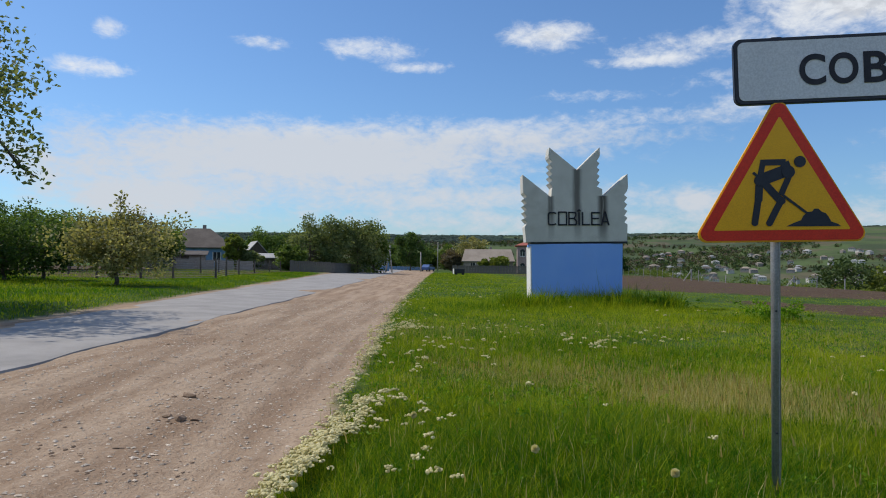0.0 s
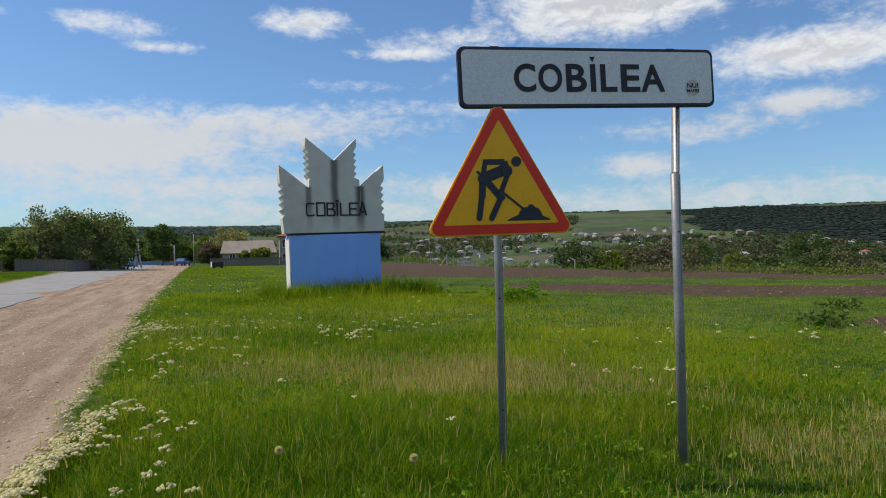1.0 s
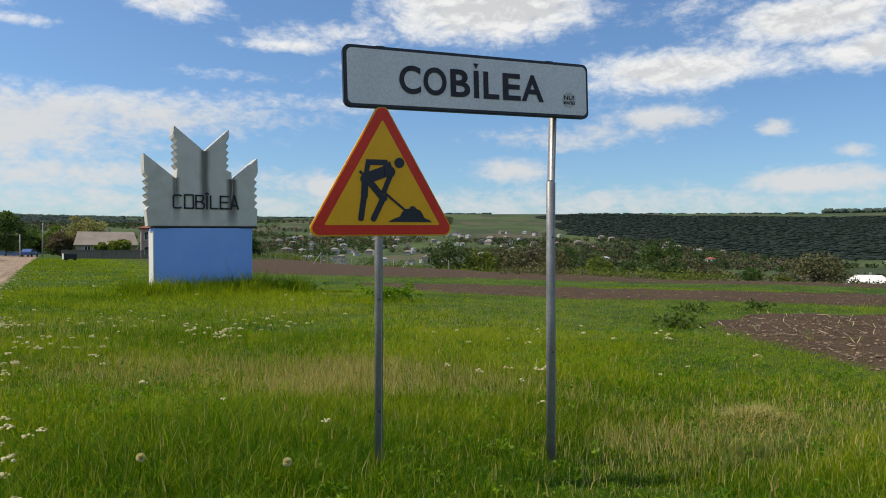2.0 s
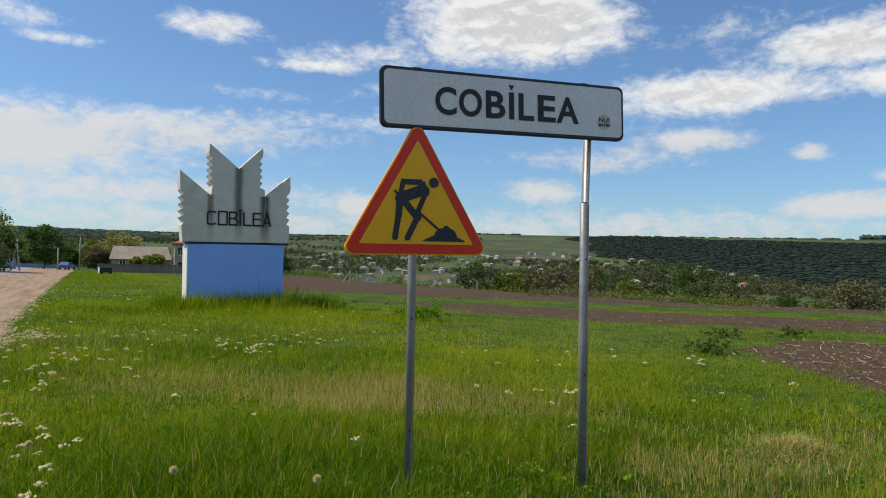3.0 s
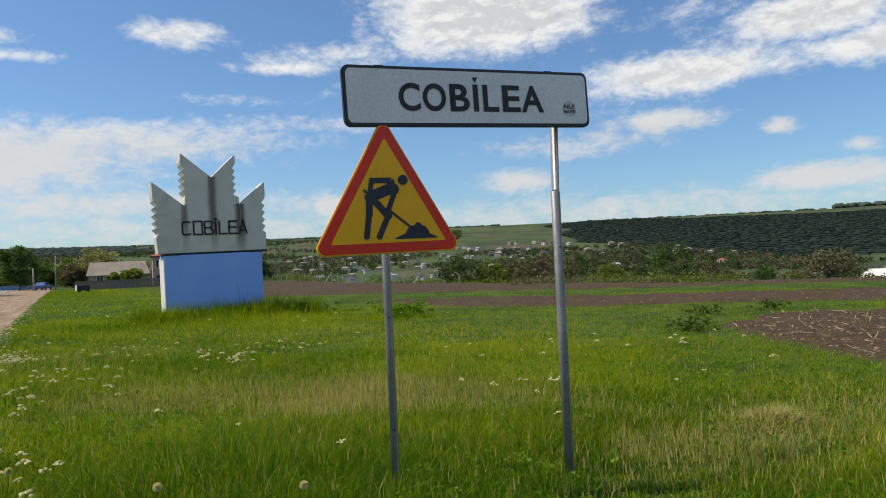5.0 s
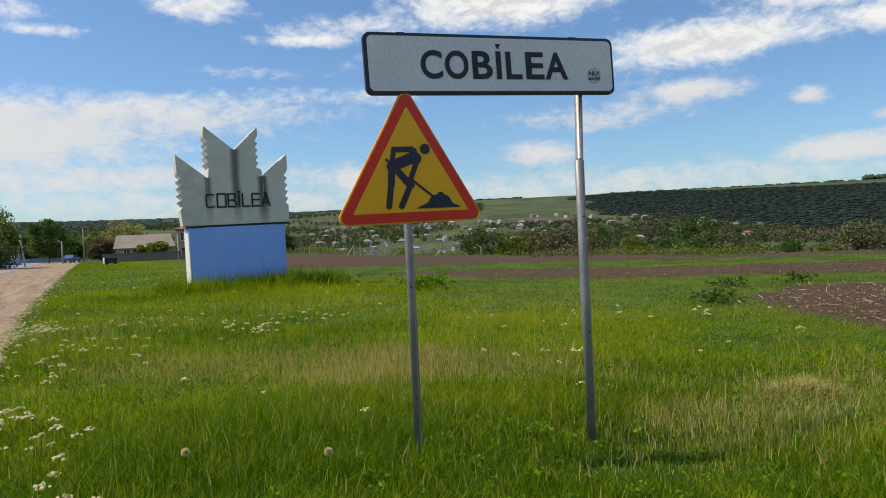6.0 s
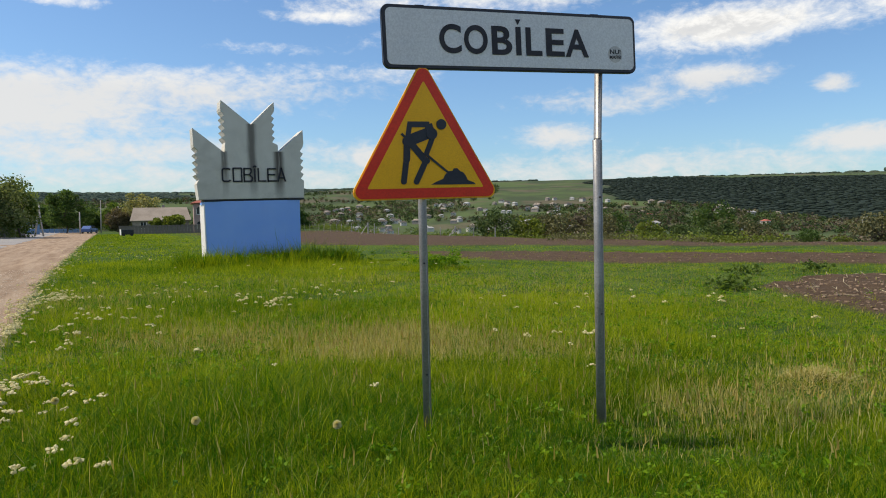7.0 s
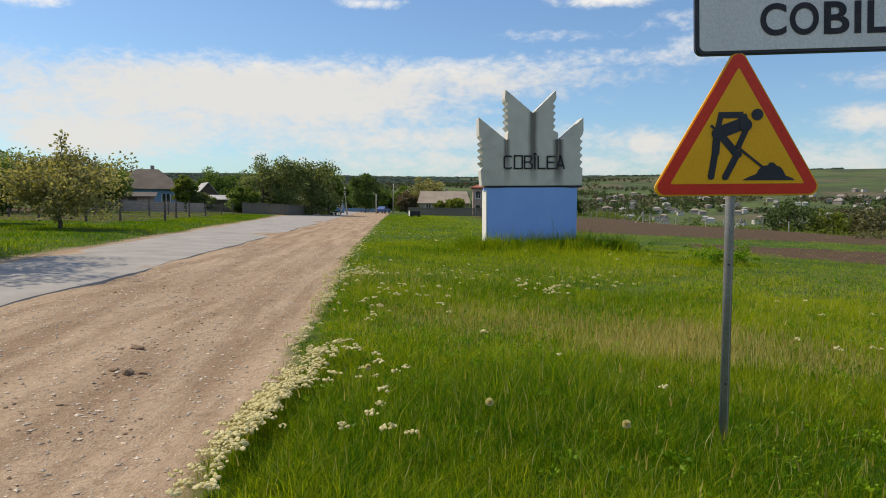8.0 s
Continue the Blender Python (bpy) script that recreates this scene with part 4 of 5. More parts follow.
    blades("weeds", x, y, rng.uniform(0.04, 0.12, len(x)), np.full(len(x), 0.012), GRASS, 0.5, 2, "sparse green sprouts on tilled earth", 26)
    # across the road
    x, y, rng = strew(240000, -30, -8.3, 12, 80, lambda x, y: seen_strip(x, y, -38, 0) * ease(-x, 9.0 + 0.068 * np.maximum(y - 16, 0), 9.5 + 0.068 * np.maximum(y - 16, 0)) * (1 - 0.85 * soil(x, y)), 31)
    blades("grass", x, y, (0.08 + 0.07 * wave(x, y, 4, 3)) * rng.uniform(0.6, 1.5, len(x)) + 0.05, 0.024 * rng.uniform(0.7, 1.5, len(x)), GRASS, 0.6, 1, "green grass along the far side of the road", 32, 0.26 + 0.25 * wave(x, y, 5, 2))


build_grass()


ICO = (1 + 5 ** 0.5) / 2
LUMP = np.array([(-1, ICO, 0), (1, ICO, 0), (-1, -ICO, 0), (1, -ICO, 0), (0, -1, ICO), (0, 1, ICO), (0, -1, -ICO), (0, 1, -ICO), (ICO, 0, -1), (ICO, 0, 1), (-ICO, 0, -1), (-ICO, 0, 1)]) / 1.9
LUMP_FACES = np.array([(0, 11, 5), (0, 5, 1), (0, 1, 7), (0, 7, 10), (0, 10, 11), (1, 5, 9), (5, 11, 4), (11, 10, 2), (10, 7, 6), (7, 1, 8),
                       (3, 9, 4), (3, 4, 2), (3, 2, 6), (3, 6, 8), (3, 8, 9), (4, 9, 5), (2, 4, 11), (6, 2, 10), (8, 6, 7), (9, 8, 1)])


def flower_heads(name, heads, tall, size, label, seed, per=9):
    """Creamy domed umbels, each of several small lumps of florets, on thin green stems rooted at heads (x, y)."""
    rng = np.random.default_rng(seed)
    x, y = heads[:, 0], heads[:, 1]
    n = len(x) * per
    big = np.repeat(size * rng.uniform(0.65, 1.3, len(x)), per)
    t, u = rng.uniform(0, 2 * math.pi, n), rng.uniform(0, 1, n) ** 0.5
    c = np.stack((np.repeat(x, per) + np.cos(t) * u * big, np.repeat(y, per) + np.sin(t) * u * big, np.repeat(land(x, y) + tall, per) + (1 - u * u) * big * 0.55), -1)
    co = c[:, None] + LUMP[None] * rng.uniform(0.6, 1.3, (n, 12, 1)) * (big * rng.uniform(0.22, 0.42, n))[:, None, None] * np.array((1, 1, 0.75))
    tone = np.repeat(np.clip(np.repeat(rng.uniform(0.1, 0.9, len(x)), per) + rng.normal(0, 0.25, n), 0, 1), 12)
    tint = np.stack((tone, tone * 0, tone * 0, tone * 0 + 1), -1)
    faces = (np.arange(n)[:, None, None] * 12 + LUMP_FACES[None]).reshape(-1, 3)
    tagged(mesh_object(name, co.reshape(-1, 3), faces, [PETAL], False, None, tint), label, "wildflowers", kind="stuff")
    blades("flower_stems", x, y, tall + 0.02, np.full(len(x), 0.006), GRASS, 0.05, 2, "thin green flower stems", seed + 1, category="stems")


def build_flowers():
    rng = np.random.default_rng(41)
    spots = []
    for x, y, sx, sy, n in ((-0.98, 4.75, 0.075, 0.42, 190), (-0.88, 5.6, 0.10, 0.32, 100), (-1.06, 4.0, 0.06, 0.3, 80), (-0.7, 6.4, 0.14, 0.2, 40), (-1.12, 7.6, 0.06, 0.7, 30), (-0.5, 5.4, 0.3, 0.6, 12),
                            (-1.15, 10.4, 0.10, 0.7, 60), (-0.85, 13.6, 0.22, 0.9, 75), (-1.25, 13, 0.1, 1.5, 40), (-1.35, 18, 0.14, 3.0, 90), (-1.4, 26, 0.2, 5, 70), (2.2, 10.9, 0.42, 0.45, 30),
                            (3.5, 12.4, 0.6, 0.5, 16), (0.2, 10.3, 0.35, 0.6, 20), (0.75, 13.4, 0.5, 0.6, 16), (-0.4, 9.2, 0.25, 0.5, 16), (-1.1, 40, 0.35, 8, 50), (1.5, 30, 1.5, 9, 24),
                            (4.5, 6.0, 0.06, 0.06, 3), (3.9, 6.3, 0.4, 0.3, 6), (-0.2, 4.5, 0.35, 0.5, 7), (8.6, 7.8, 0.5, 0.4, 9), (6.2, 8.6, 1.2, 0.8, 8)):
        spots.append(np.stack((rng.normal(x, sx, n), rng.normal(y, sy, n)), -1))
    spots.append(np.stack((rng.uniform(-0.8, 9, 26), rng.uniform(4, 20, 26)), -1))
    heads = np.concatenate(spots)
    heads = heads[(heads[:, 1] > 2.7)]
    tall = height_map(heads[:, 0], heads[:, 1]) * rng.uniform(0.95, 1.25, len(heads)) + 0.05
    flower_heads("white_flowers", heads, tall, 0.034, "creamy white umbel flowers along the grass edge", 43)


def dandelion(x, y, tall, seed):
    rng = np.random.default_rng(seed)
    root = empty("dandelion_clock", Matrix.Translation((x, y, float(land(x, y)))))
    tagged(root, "dandelion gone to seed with a round white head", "flower", group="dandelions in the grass")
    part("stem", tube(bmesh.new(), [(0, 0, -0.02), (0.01, 0, tall * 0.6), (0.012, 0, tall)], [0.003, 0.0025, 0.002], 6), GRASS, root)
    n = 260
    p = rng.normal(0, 1, (n, 3))
    p /= np.linalg.norm(p, axis=1)[:, None]
    s = np.cross(p, rng.normal(0, 1, (n, 3))) * 0.006
    mid = np.array((0.012, 0, tall))
    co = np.stack((mid + p * 0.004, mid + p * 0.024 + s, mid + p * 0.024 - s), 1).reshape(-1, 3)
    tint = np.ones((n * 3, 4)) * (0.9, 0, 0, 1)
    mesh_object("seed_head", co, np.arange(n * 3).reshape(-1, 3), [PETAL], True, root, tint)


def rocks(name, x, y, size, mat, label, category, seed, sunk=0.25, flat=0.7):
    """Many small angular stones in one mesh."""
    rng = np.random.default_rng(seed)
    base, tri = (LUMP, LUMP_FACES) if len(x) < 9000 else (np.array([(1, 0, 0), (0, 1, 0), (-1, 0, 0), (0, -1, 0), (0, 0, 1), (0, 0, -1)]),
                                                            np.array([(0, 1, 4), (1, 2, 4), (2, 3, 4), (3, 0, 4), (1, 0, 5), (2, 1, 5), (3, 2, 5), (0, 3, 5)]))
    k = len(base)
    n = len(x)
    co = base[None] * rng.uniform(0.55, 1.25, (n, k, 1)) * size[:, None, None]
    t = rng.uniform(0, 2 * math.pi, n)
    c, s = np.cos(t)[:, None], np.sin(t)[:, None]
    sx = rng.uniform(0.8, 1.5, (n, 1))
    px, py = co[:, :, 0] * sx, co[:, :, 1]
    out = np.stack((px * c - py * s + x[:, None], px * s + py * c + y[:, None], co[:, :, 2] * flat + (land(x, y) + size * flat * (1 - 2 * sunk))[:, None]), -1)
    faces = (np.arange(n)[:, None, None] * k + tri[None]).reshape(-1, 3)
    tagged(mesh_object(name, out.reshape(-1, 3), faces, [mat], False), label, category, kind="stuff")


def build_loose_earth():
    rng = np.random.default_rng(51)
    n = 34000
    x, y = rng.uniform(-5.3, -1.1, n), -6.0 + 33 * rng.uniform(0, 1, n) ** 1.25
    size = 0.006 + 0.019 * rng.uniform(0, 1, n) ** 5
    rocks("pebbles", x, y, size, STONE, "pale pebbles and gravel strewn over the dirt track", "gravel", 52, 0.35, 0.5)
    n = 700
    x, y = rng.uniform(-5.0, -1.3, n), 2.8 + 14 * rng.uniform(0, 1, n) ** 1.4
    ok = wave(x, y, 1.6, 4.4) > 0.25
    x, y = x[ok], y[ok]
    rocks("earth_clods", x, y, 0.006 + 0.018 * rng.uniform(0, 1, len(x)) ** 4, CLOD, "brown clods of earth on the dirt track", "earth", 53, 0.35)
    spots = [np.stack((rng.normal(cx, 0.2, 34), rng.normal(cy, 0.12, 34)), -1) for cx, cy in ((-2.4, 6.25), (-2.9, 5.2), (-2.75, 7.2), (-2.2, 4.9), (-3.6, 6.0), (-2.6, 9.5), (-3.4, 11.5))]
    x, y = np.concatenate(spots).T
    rocks("earth_clods", x, y, 0.005 + 0.017 * rng.uniform(0, 1, len(x)) ** 3, CLOD, "crumbled dark earth lying in patches on the track", "earth", 60, 0.42, 0.5)
    x, y = np.array([-2.66, -2.4, -2.3, -2.55]), np.array([7.25, 6.25, 6.3, 6.35])
    rocks("earth_clods", x, y, np.array([0.075, 0.07, 0.05, 0.045]), CLOD, "larger dark clods lying on the dirt track", "earth", 54, 0.3, 0.5)
    x, y, r2 = strew(90000, 7, 30, 1, 34, lambda x, y: soil(x, y) * seen_strip(x, y) * np.clip(9 / np.hypot(x, y), 0, 1) ** 2, 55)
    rocks("soil_clods", x, y, 0.008 + 0.026 * r2.uniform(0, 1, len(x)) ** 3, CLOD, "dry clods on the tilled strips", "earth", 56, 0.3)
    x, y, r2 = strew(330, 8.5, 17, 3, 10, lambda x, y: (soil(x, y) > 0.9) * 0.7, 57)
    bm = bmesh.new()
    for a, b in zip(x, y):
        z, t, l = float(land(a, b)) + 0.03, r2.uniform(0, math.pi), 0.04 + 0.12 * r2.uniform(0, 1) ** 3
        d = Vector((math.cos(t) * l, math.sin(t) * l, r2.uniform(-0.02, 0.05)))
        tube(bm, [Vector((a, b, z)) - d, Vector((a, b, z)), Vector((a, b, z + 0.01)) + d], [0.004, 0.006, 0.004], 5)
    tagged(part("straw", bm, STRAW), "pale dry maize stalks lying on tilled earth", "straw", kind="stuff")
    x, y, r2 = strew(16000, 4.4, 6.0, 3.3, 4.6, lambda x, y: np.exp(-(((x - 5.15) / 0.3) ** 2 + ((y - 3.95) / 0.2) ** 2)), 58)
    blades("dry_grass", x, y, r2.uniform(0.05, 0.14, len(x)), np.full(len(x), 0.006), GRASS_DRY, 1.2, 2, "flat tuft of brown dead grass", 59)


# ==== trees, from the nearest to the farthest ====
def build_trees():
    tree("walnut_tree", -13.9, 16.6, 8.4, 7.2, 2.2, LEAF_GREY, 61, 170, 120, 0.16, "tall leafy roadside tree with hanging outer branches", 0.2, ragged=0.35, sprays=((2.5, 1.6, 4.1), (2.9, 1.8, 3.5), (3.3, 1.9, 3.2)))
    tree("fruit_tree", -14.1, 30.8, 3.25, 4.3, 0.4, LEAF_OLIVE, 62, 110, 70, 0.17, "small spreading fruit tree with pale olive leaves", 0.09, ragged=0.35, sprays=((0.1, 0.0, 2.9), (0.15, 0.1, 3.4), (0.1, 0.1, 3.75), (0.2, 0.1, 4.0)))
    for k, (az, r, h, w) in enumerate(((-34.5, 36, 3.3, 3.8), (-31.6, 37, 3.1, 3.8), (-29.2, 40, 2.9, 3.4), (-33, 44, 3.6, 4.2))):
        x, y = polar(az, r)
        tree("dark_tree", x, y, h, w, 0.5, LEAF_DARK, 70 + k, 60, 110, 0.16, "dense dark green young tree beside the road", 0.09)
    for k, (az, r, h, w, low, mat, name) in enumerate((
            (-27.5, 70, 4.6, 7, 0.6, LEAF, "garden_tree"), (-24, 74, 5.0, 7, 0.6, LEAF_BROWN, "garden_tree"), (-21.8, 78, 4.4, 6, 0.6, LEAF, "garden_tree"), (-30, 64, 4.8, 7, 0.6, LEAF, "garden_tree"),
            (-19.6, 128, 6.2, 9, 1.0, LEAF_BROWN, "garden_tree"), (-22.5, 120, 6.0, 9, 1.0, LEAF, "garden_tree"),
            (-16.0, 93, 4.4, 2.6, 0.6, LEAF_YELLOW, "garden_tree"), (-14.9, 93, 2.4, 2.8, 0.3, LEAF_GREY, "garden_tree"),
            (-10.3, 96, 6.6, 6.4, 0.1, LEAF_GREY, "roadside_tree"), (-8.6, 98, 7.7, 7.0, 0.1, LEAF_GREY, "roadside_tree"), (-6.6, 100, 7.9, 7.0, 0.1, LEAF_GREY, "roadside_tree"), (-5.3, 104, 6.4, 5.0, 0.1, LEAF, "roadside_tree"),
            (-12.3, 128, 6.6, 8, 0.8, LEAF_DARK, "garden_tree"), (-13.9, 140, 6.6, 8, 0.8, LEAF, "garden_tree"), (-11.9, 90, 3.0, 3.5, 0.3, LEAF, "garden_tree"),
            (-2.35, 158, 8.4, 6.2, 0.9, LEAF_DARK, "village_tree"), (-3.6, 190, 6.4, 8, 0.9, LEAF_DARK, "village_tree"), (-0.6, 200, 6.0, 8, 0.9, LEAF_DARK, "village_tree"), (0.8, 195, 6.4, 7, 0.8, LEAF, "village_tree"),
            (2.5, 172, 8.0, 8.4, 0.8, LEAF_OLIVE, "village_tree"), (1.1, 170, 4.6, 5, 0.5, LEAF_BROWN, "village_tree"), (4.75, 124, 3.0, 3.6, 0.3, LEAF_YELLOW, "village_tree"), (3.6, 124, 2.4, 1.8, 0.3, LEAF_YELLOW, "village_tree"),
            (13.5, 120, 3.4, 5, 0.3, LEAF_DARK, "village_tree"), (9.2, 150, 4.4, 6, 0.3, LEAF, "village_tree"))):
        x, y = polar(az, r)
        tree(name, x, y, h, w, low, mat, 90 + k, 64, 100, 0.0022 * r + 0.10, "leafy green village tree near houses and fences", 0.13)


def build_slope_trees():
    """Bushes and trees on the slope below the field, copies of a few."""
    kinds = []
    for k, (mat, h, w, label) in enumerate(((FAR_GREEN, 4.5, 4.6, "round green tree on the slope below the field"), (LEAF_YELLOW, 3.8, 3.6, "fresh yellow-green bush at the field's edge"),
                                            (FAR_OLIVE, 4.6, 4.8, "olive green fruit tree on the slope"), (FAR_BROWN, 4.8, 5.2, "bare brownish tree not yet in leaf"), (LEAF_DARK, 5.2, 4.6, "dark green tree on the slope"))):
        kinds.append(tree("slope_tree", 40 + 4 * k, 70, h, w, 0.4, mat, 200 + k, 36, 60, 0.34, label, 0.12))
        kinds[-1]["group"] = "trees on the slope"
    rng = np.random.default_rng(207)
    for i in range(120):
        az = rng.uniform(9, 66)
        edge = float(np.clip(25.0 / math.sin(radians(az)), 34, 150))
        r = edge + 22 + (300 - edge) * rng.uniform(0, 1) ** 1.1
        if r < 205 and (34.6 < az < 38.2 or 58.6 < az < 61.6):
            continue
        x, y = polar(az, r)
        s = rng.uniform(0.35, 0.9)
        m = pose(x, y, float(land(x, y)) - 0.05, 0, 0, rng.uniform(0, 360)) @ Matrix.Diagonal((s, s, s * rng.uniform(0.8, 1.15), 1))
        copy_scaled(kinds[int(rng.integers(0, 5))], m)


def copy_scaled(ob, m):
    made = copy_thing(ob, m)
    made.matrix_basis = m
    return made


def blobs(name, x, y, tall, wide, mat, label, seed, sink=0.1, finer=2):
    """Far crowns: uneven many-sided lumps in one mesh, each with its own tone."""
    rng = np.random.default_rng(seed)
    base, tri = LUMP, LUMP_FACES
    if finer:
        bm = bmesh.new()
        bmesh.ops.create_icosphere(bm, subdivisions=finer, radius=1.0)
        base = np.array([v.co[:] for v in bm.verts])
        tri = np.array([[v.index for v in f.verts] for f in bm.faces])
        bm.free()
    n, k = len(x), len(base)
    jit = rng.uniform(0.6, 1.25, (n, k, 1))
    co = base[None] * jit
    tone = np.repeat(np.clip(rng.uniform(0, 1, n)[:, None] + rng.normal(0, 0.15, (n, k)), 0, 1).reshape(-1), 1)
    out = np.stack((co[:, :, 0] * wide[:, None] / 2 + x[:, None], co[:, :, 1] * wide[:, None] / 2 + y[:, None], co[:, :, 2] * tall[:, None] / 2 + (land(x, y) + tall * (0.5 - sink))[:, None]), -1)
    faces = (np.arange(n)[:, None, None] * k + tri[None]).reshape(-1, 3)
    tint = np.stack((tone, np.zeros(n * k), np.zeros(n * k), np.ones(n * k)), -1)
    tagged(mesh_object(name, out.reshape(-1, 3), faces, [mat], True, None, tint), label, "trees", kind="stuff")


def build_far_woods():
    rng = np.random.default_rng(301)
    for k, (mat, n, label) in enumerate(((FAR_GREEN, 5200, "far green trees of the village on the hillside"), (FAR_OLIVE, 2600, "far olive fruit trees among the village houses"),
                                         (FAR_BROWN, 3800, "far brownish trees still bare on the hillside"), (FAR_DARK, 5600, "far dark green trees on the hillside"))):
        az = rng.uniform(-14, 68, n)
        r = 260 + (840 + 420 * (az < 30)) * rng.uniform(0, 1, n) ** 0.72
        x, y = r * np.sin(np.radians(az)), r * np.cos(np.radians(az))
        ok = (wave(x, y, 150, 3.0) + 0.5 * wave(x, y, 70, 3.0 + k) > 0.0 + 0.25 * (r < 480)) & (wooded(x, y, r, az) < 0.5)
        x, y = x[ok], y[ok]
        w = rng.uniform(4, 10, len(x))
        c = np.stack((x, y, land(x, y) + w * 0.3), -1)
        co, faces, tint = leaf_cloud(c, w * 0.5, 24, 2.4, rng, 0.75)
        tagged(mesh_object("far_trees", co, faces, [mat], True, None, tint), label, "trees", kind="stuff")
    n = 42000
    az, r = rng.uniform(-24, 68, n), 720 + 1150 * rng.uniform(0, 1, n) ** 0.8
    x, y = r * np.sin(np.radians(az)), r * np.cos(np.radians(az))
    ok = wooded(x, y, r, az) > 0.5
    x, y = x[ok], y[ok]
    w = rng.uniform(5.5, 11, len(x))
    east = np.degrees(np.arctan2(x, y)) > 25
    for side, mat, label in ((east, FOREST_SHADED, "forest on the far hillside with cloud shade put into its colour"), (~east, FOREST_HAZY, "forest on the far northern hills with haze painted into its green")):
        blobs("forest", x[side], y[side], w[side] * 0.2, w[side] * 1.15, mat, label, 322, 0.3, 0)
    az = np.concatenate((rng.uniform(-30, 33, 1500), rng.uniform(57.5, 70, 420), rng.uniform(40, 57, 260)))
    r = rng.uniform(1870, 1950, len(az))
    x, y = r * np.sin(np.radians(az)), r * np.cos(np.radians(az))
    w = rng.uniform(9, 18, len(az))
    # ridge woods, in the green that carries the haze
    blobs("forest", x, y, w * np.where(az > 57.5, 0.8, 0.35), w, FOREST_HAZY, "line of woods along the far ridge with haze painted into its green", 321)


def weed_clump(x, y, seed):
    rng = np.random.default_rng(seed)
    c = np.stack((rng.normal(x, 0.24, 26), rng.normal(y, 0.18, 26), np.zeros(26)), -1)
    c[:, 2] = land(c[:, 0], c[:, 1]) + rng.uniform(0.05, 0.2, 26)
    co, faces, tint = leaf_cloud(c, np.full(26, 0.07), 9, 0.09, rng, 0.8)
    ob = mesh_object("weed_clump", co, faces, [LEAF], True, None, tint)
    tagged(ob, "broad-leaved green weeds at the edge of tilled earth", "weeds", kind="stuff")


for wx, wy, wk in ((10.0, 9.2, 1), (9.6, 8.9, 2), (12.6, 11.2, 3), (14.6, 11.0, 4)):
    weed_clump(wx, wy, 600 + wk)
build_flowers()
for dx, dy, dh, ds in ((0.42, 4.30, 0.24, 1), (1.16, 3.98, 0.19, 2), (-0.35, 5.4, 0.2, 3)):
    dandelion(dx, dy, dh, ds)
build_loose_earth()
build_trees()
build_slope_trees()
build_far_woods()


# ==== houses, fences, poles ====
def hip_roof(bm, w, d, z0, z1, over, ridge):
    """A hipped roof over a body w by d, its ridge along x, with thickness at the eaves."""
    x, y = w / 2 + over, d / 2 + over
    low = [bm.verts.new(p) for p in ((-x, -y, z0), (x, -y, z0), (x, y, z0), (-x, y, z0))]
    eave = [bm.verts.new(p) for p in ((-x, -y, z0 + 0.12), (x, -y, z0 + 0.12), (x, y, z0 + 0.12), (-x, y, z0 + 0.12))]
    a, b = bm.verts.new((-ridge / 2, 0, z1)), bm.verts.new((ridge / 2, 0, z1))
    bm.faces.new(low[::-1])
    for i in range(4):
        bm.faces.new((low[i], low[(i + 1) % 4], eave[(i + 1) % 4], eave[i]))
    bm.faces.new((eave[0], eave[1], b, a))
    bm.faces.new((eave[1], eave[2], b))
    bm.faces.new((eave[2], eave[3], a, b))
    bm.faces.new((eave[3], eave[0], a))
    return bm


def window(parent, x, y, z, w, h, arched=False, frame_mat=None):
    outline = [(x - w / 2, z), (x + w / 2, z), (x + w / 2, z + h)]
    if arched:
        outline += [(x + w / 2 * math.cos(k * math.pi / 8), z + h + w / 2 * math.sin(k * math.pi / 8)) for k in range(1, 8)]
    outline.append((x - w / 2, z + h))
    glass = part("window", slab(bmesh.new(), outline, y - 0.03, y + 0.05), GLASS_DARK, parent)
    bm = bmesh.new()
    bars(bm, [(x - w / 2, z, x + w / 2, z, 0.1), (x - w / 2, z, x - w / 2, z + h, 0.08), (x + w / 2, z, x + w / 2, z + h, 0.08), (x, z, x, z + h, 0.06)], y - 0.06, y - 0.02)
    part("window_frame", bm, frame_mat or WHITE_PAINT, glass)


def house(name, x, y, turn, w, d, wall, top, ridge, wall_mat, roof_mat, label, windows=(), arched=False, chimney=True, z=None):
    root = empty(name, pose(x, y, float(land(x, y)) if z is None else z, 0, 0, turn))
    tagged(root, label, "house")
    part("wall", box(bmesh.new(), (-w / 2, -d / 2, -2.6), (w / 2, d / 2, wall + 0.05), 0.02), wall_mat, root)
    roof = part("roof", hip_roof(bmesh.new(), w, d, wall, top, 0.4, ridge), roof_mat, root)
    if chimney:
        part("chimney", box(bmesh.new(), (0.3, 0.2, top - 0.9), (0.75, 0.65, top + 0.5), 0.02), WALL_STONE, roof)
    for wx, wz, ww, wh in windows:
        window(root, wx, -d / 2, wz, ww, wh, arched)
    return root


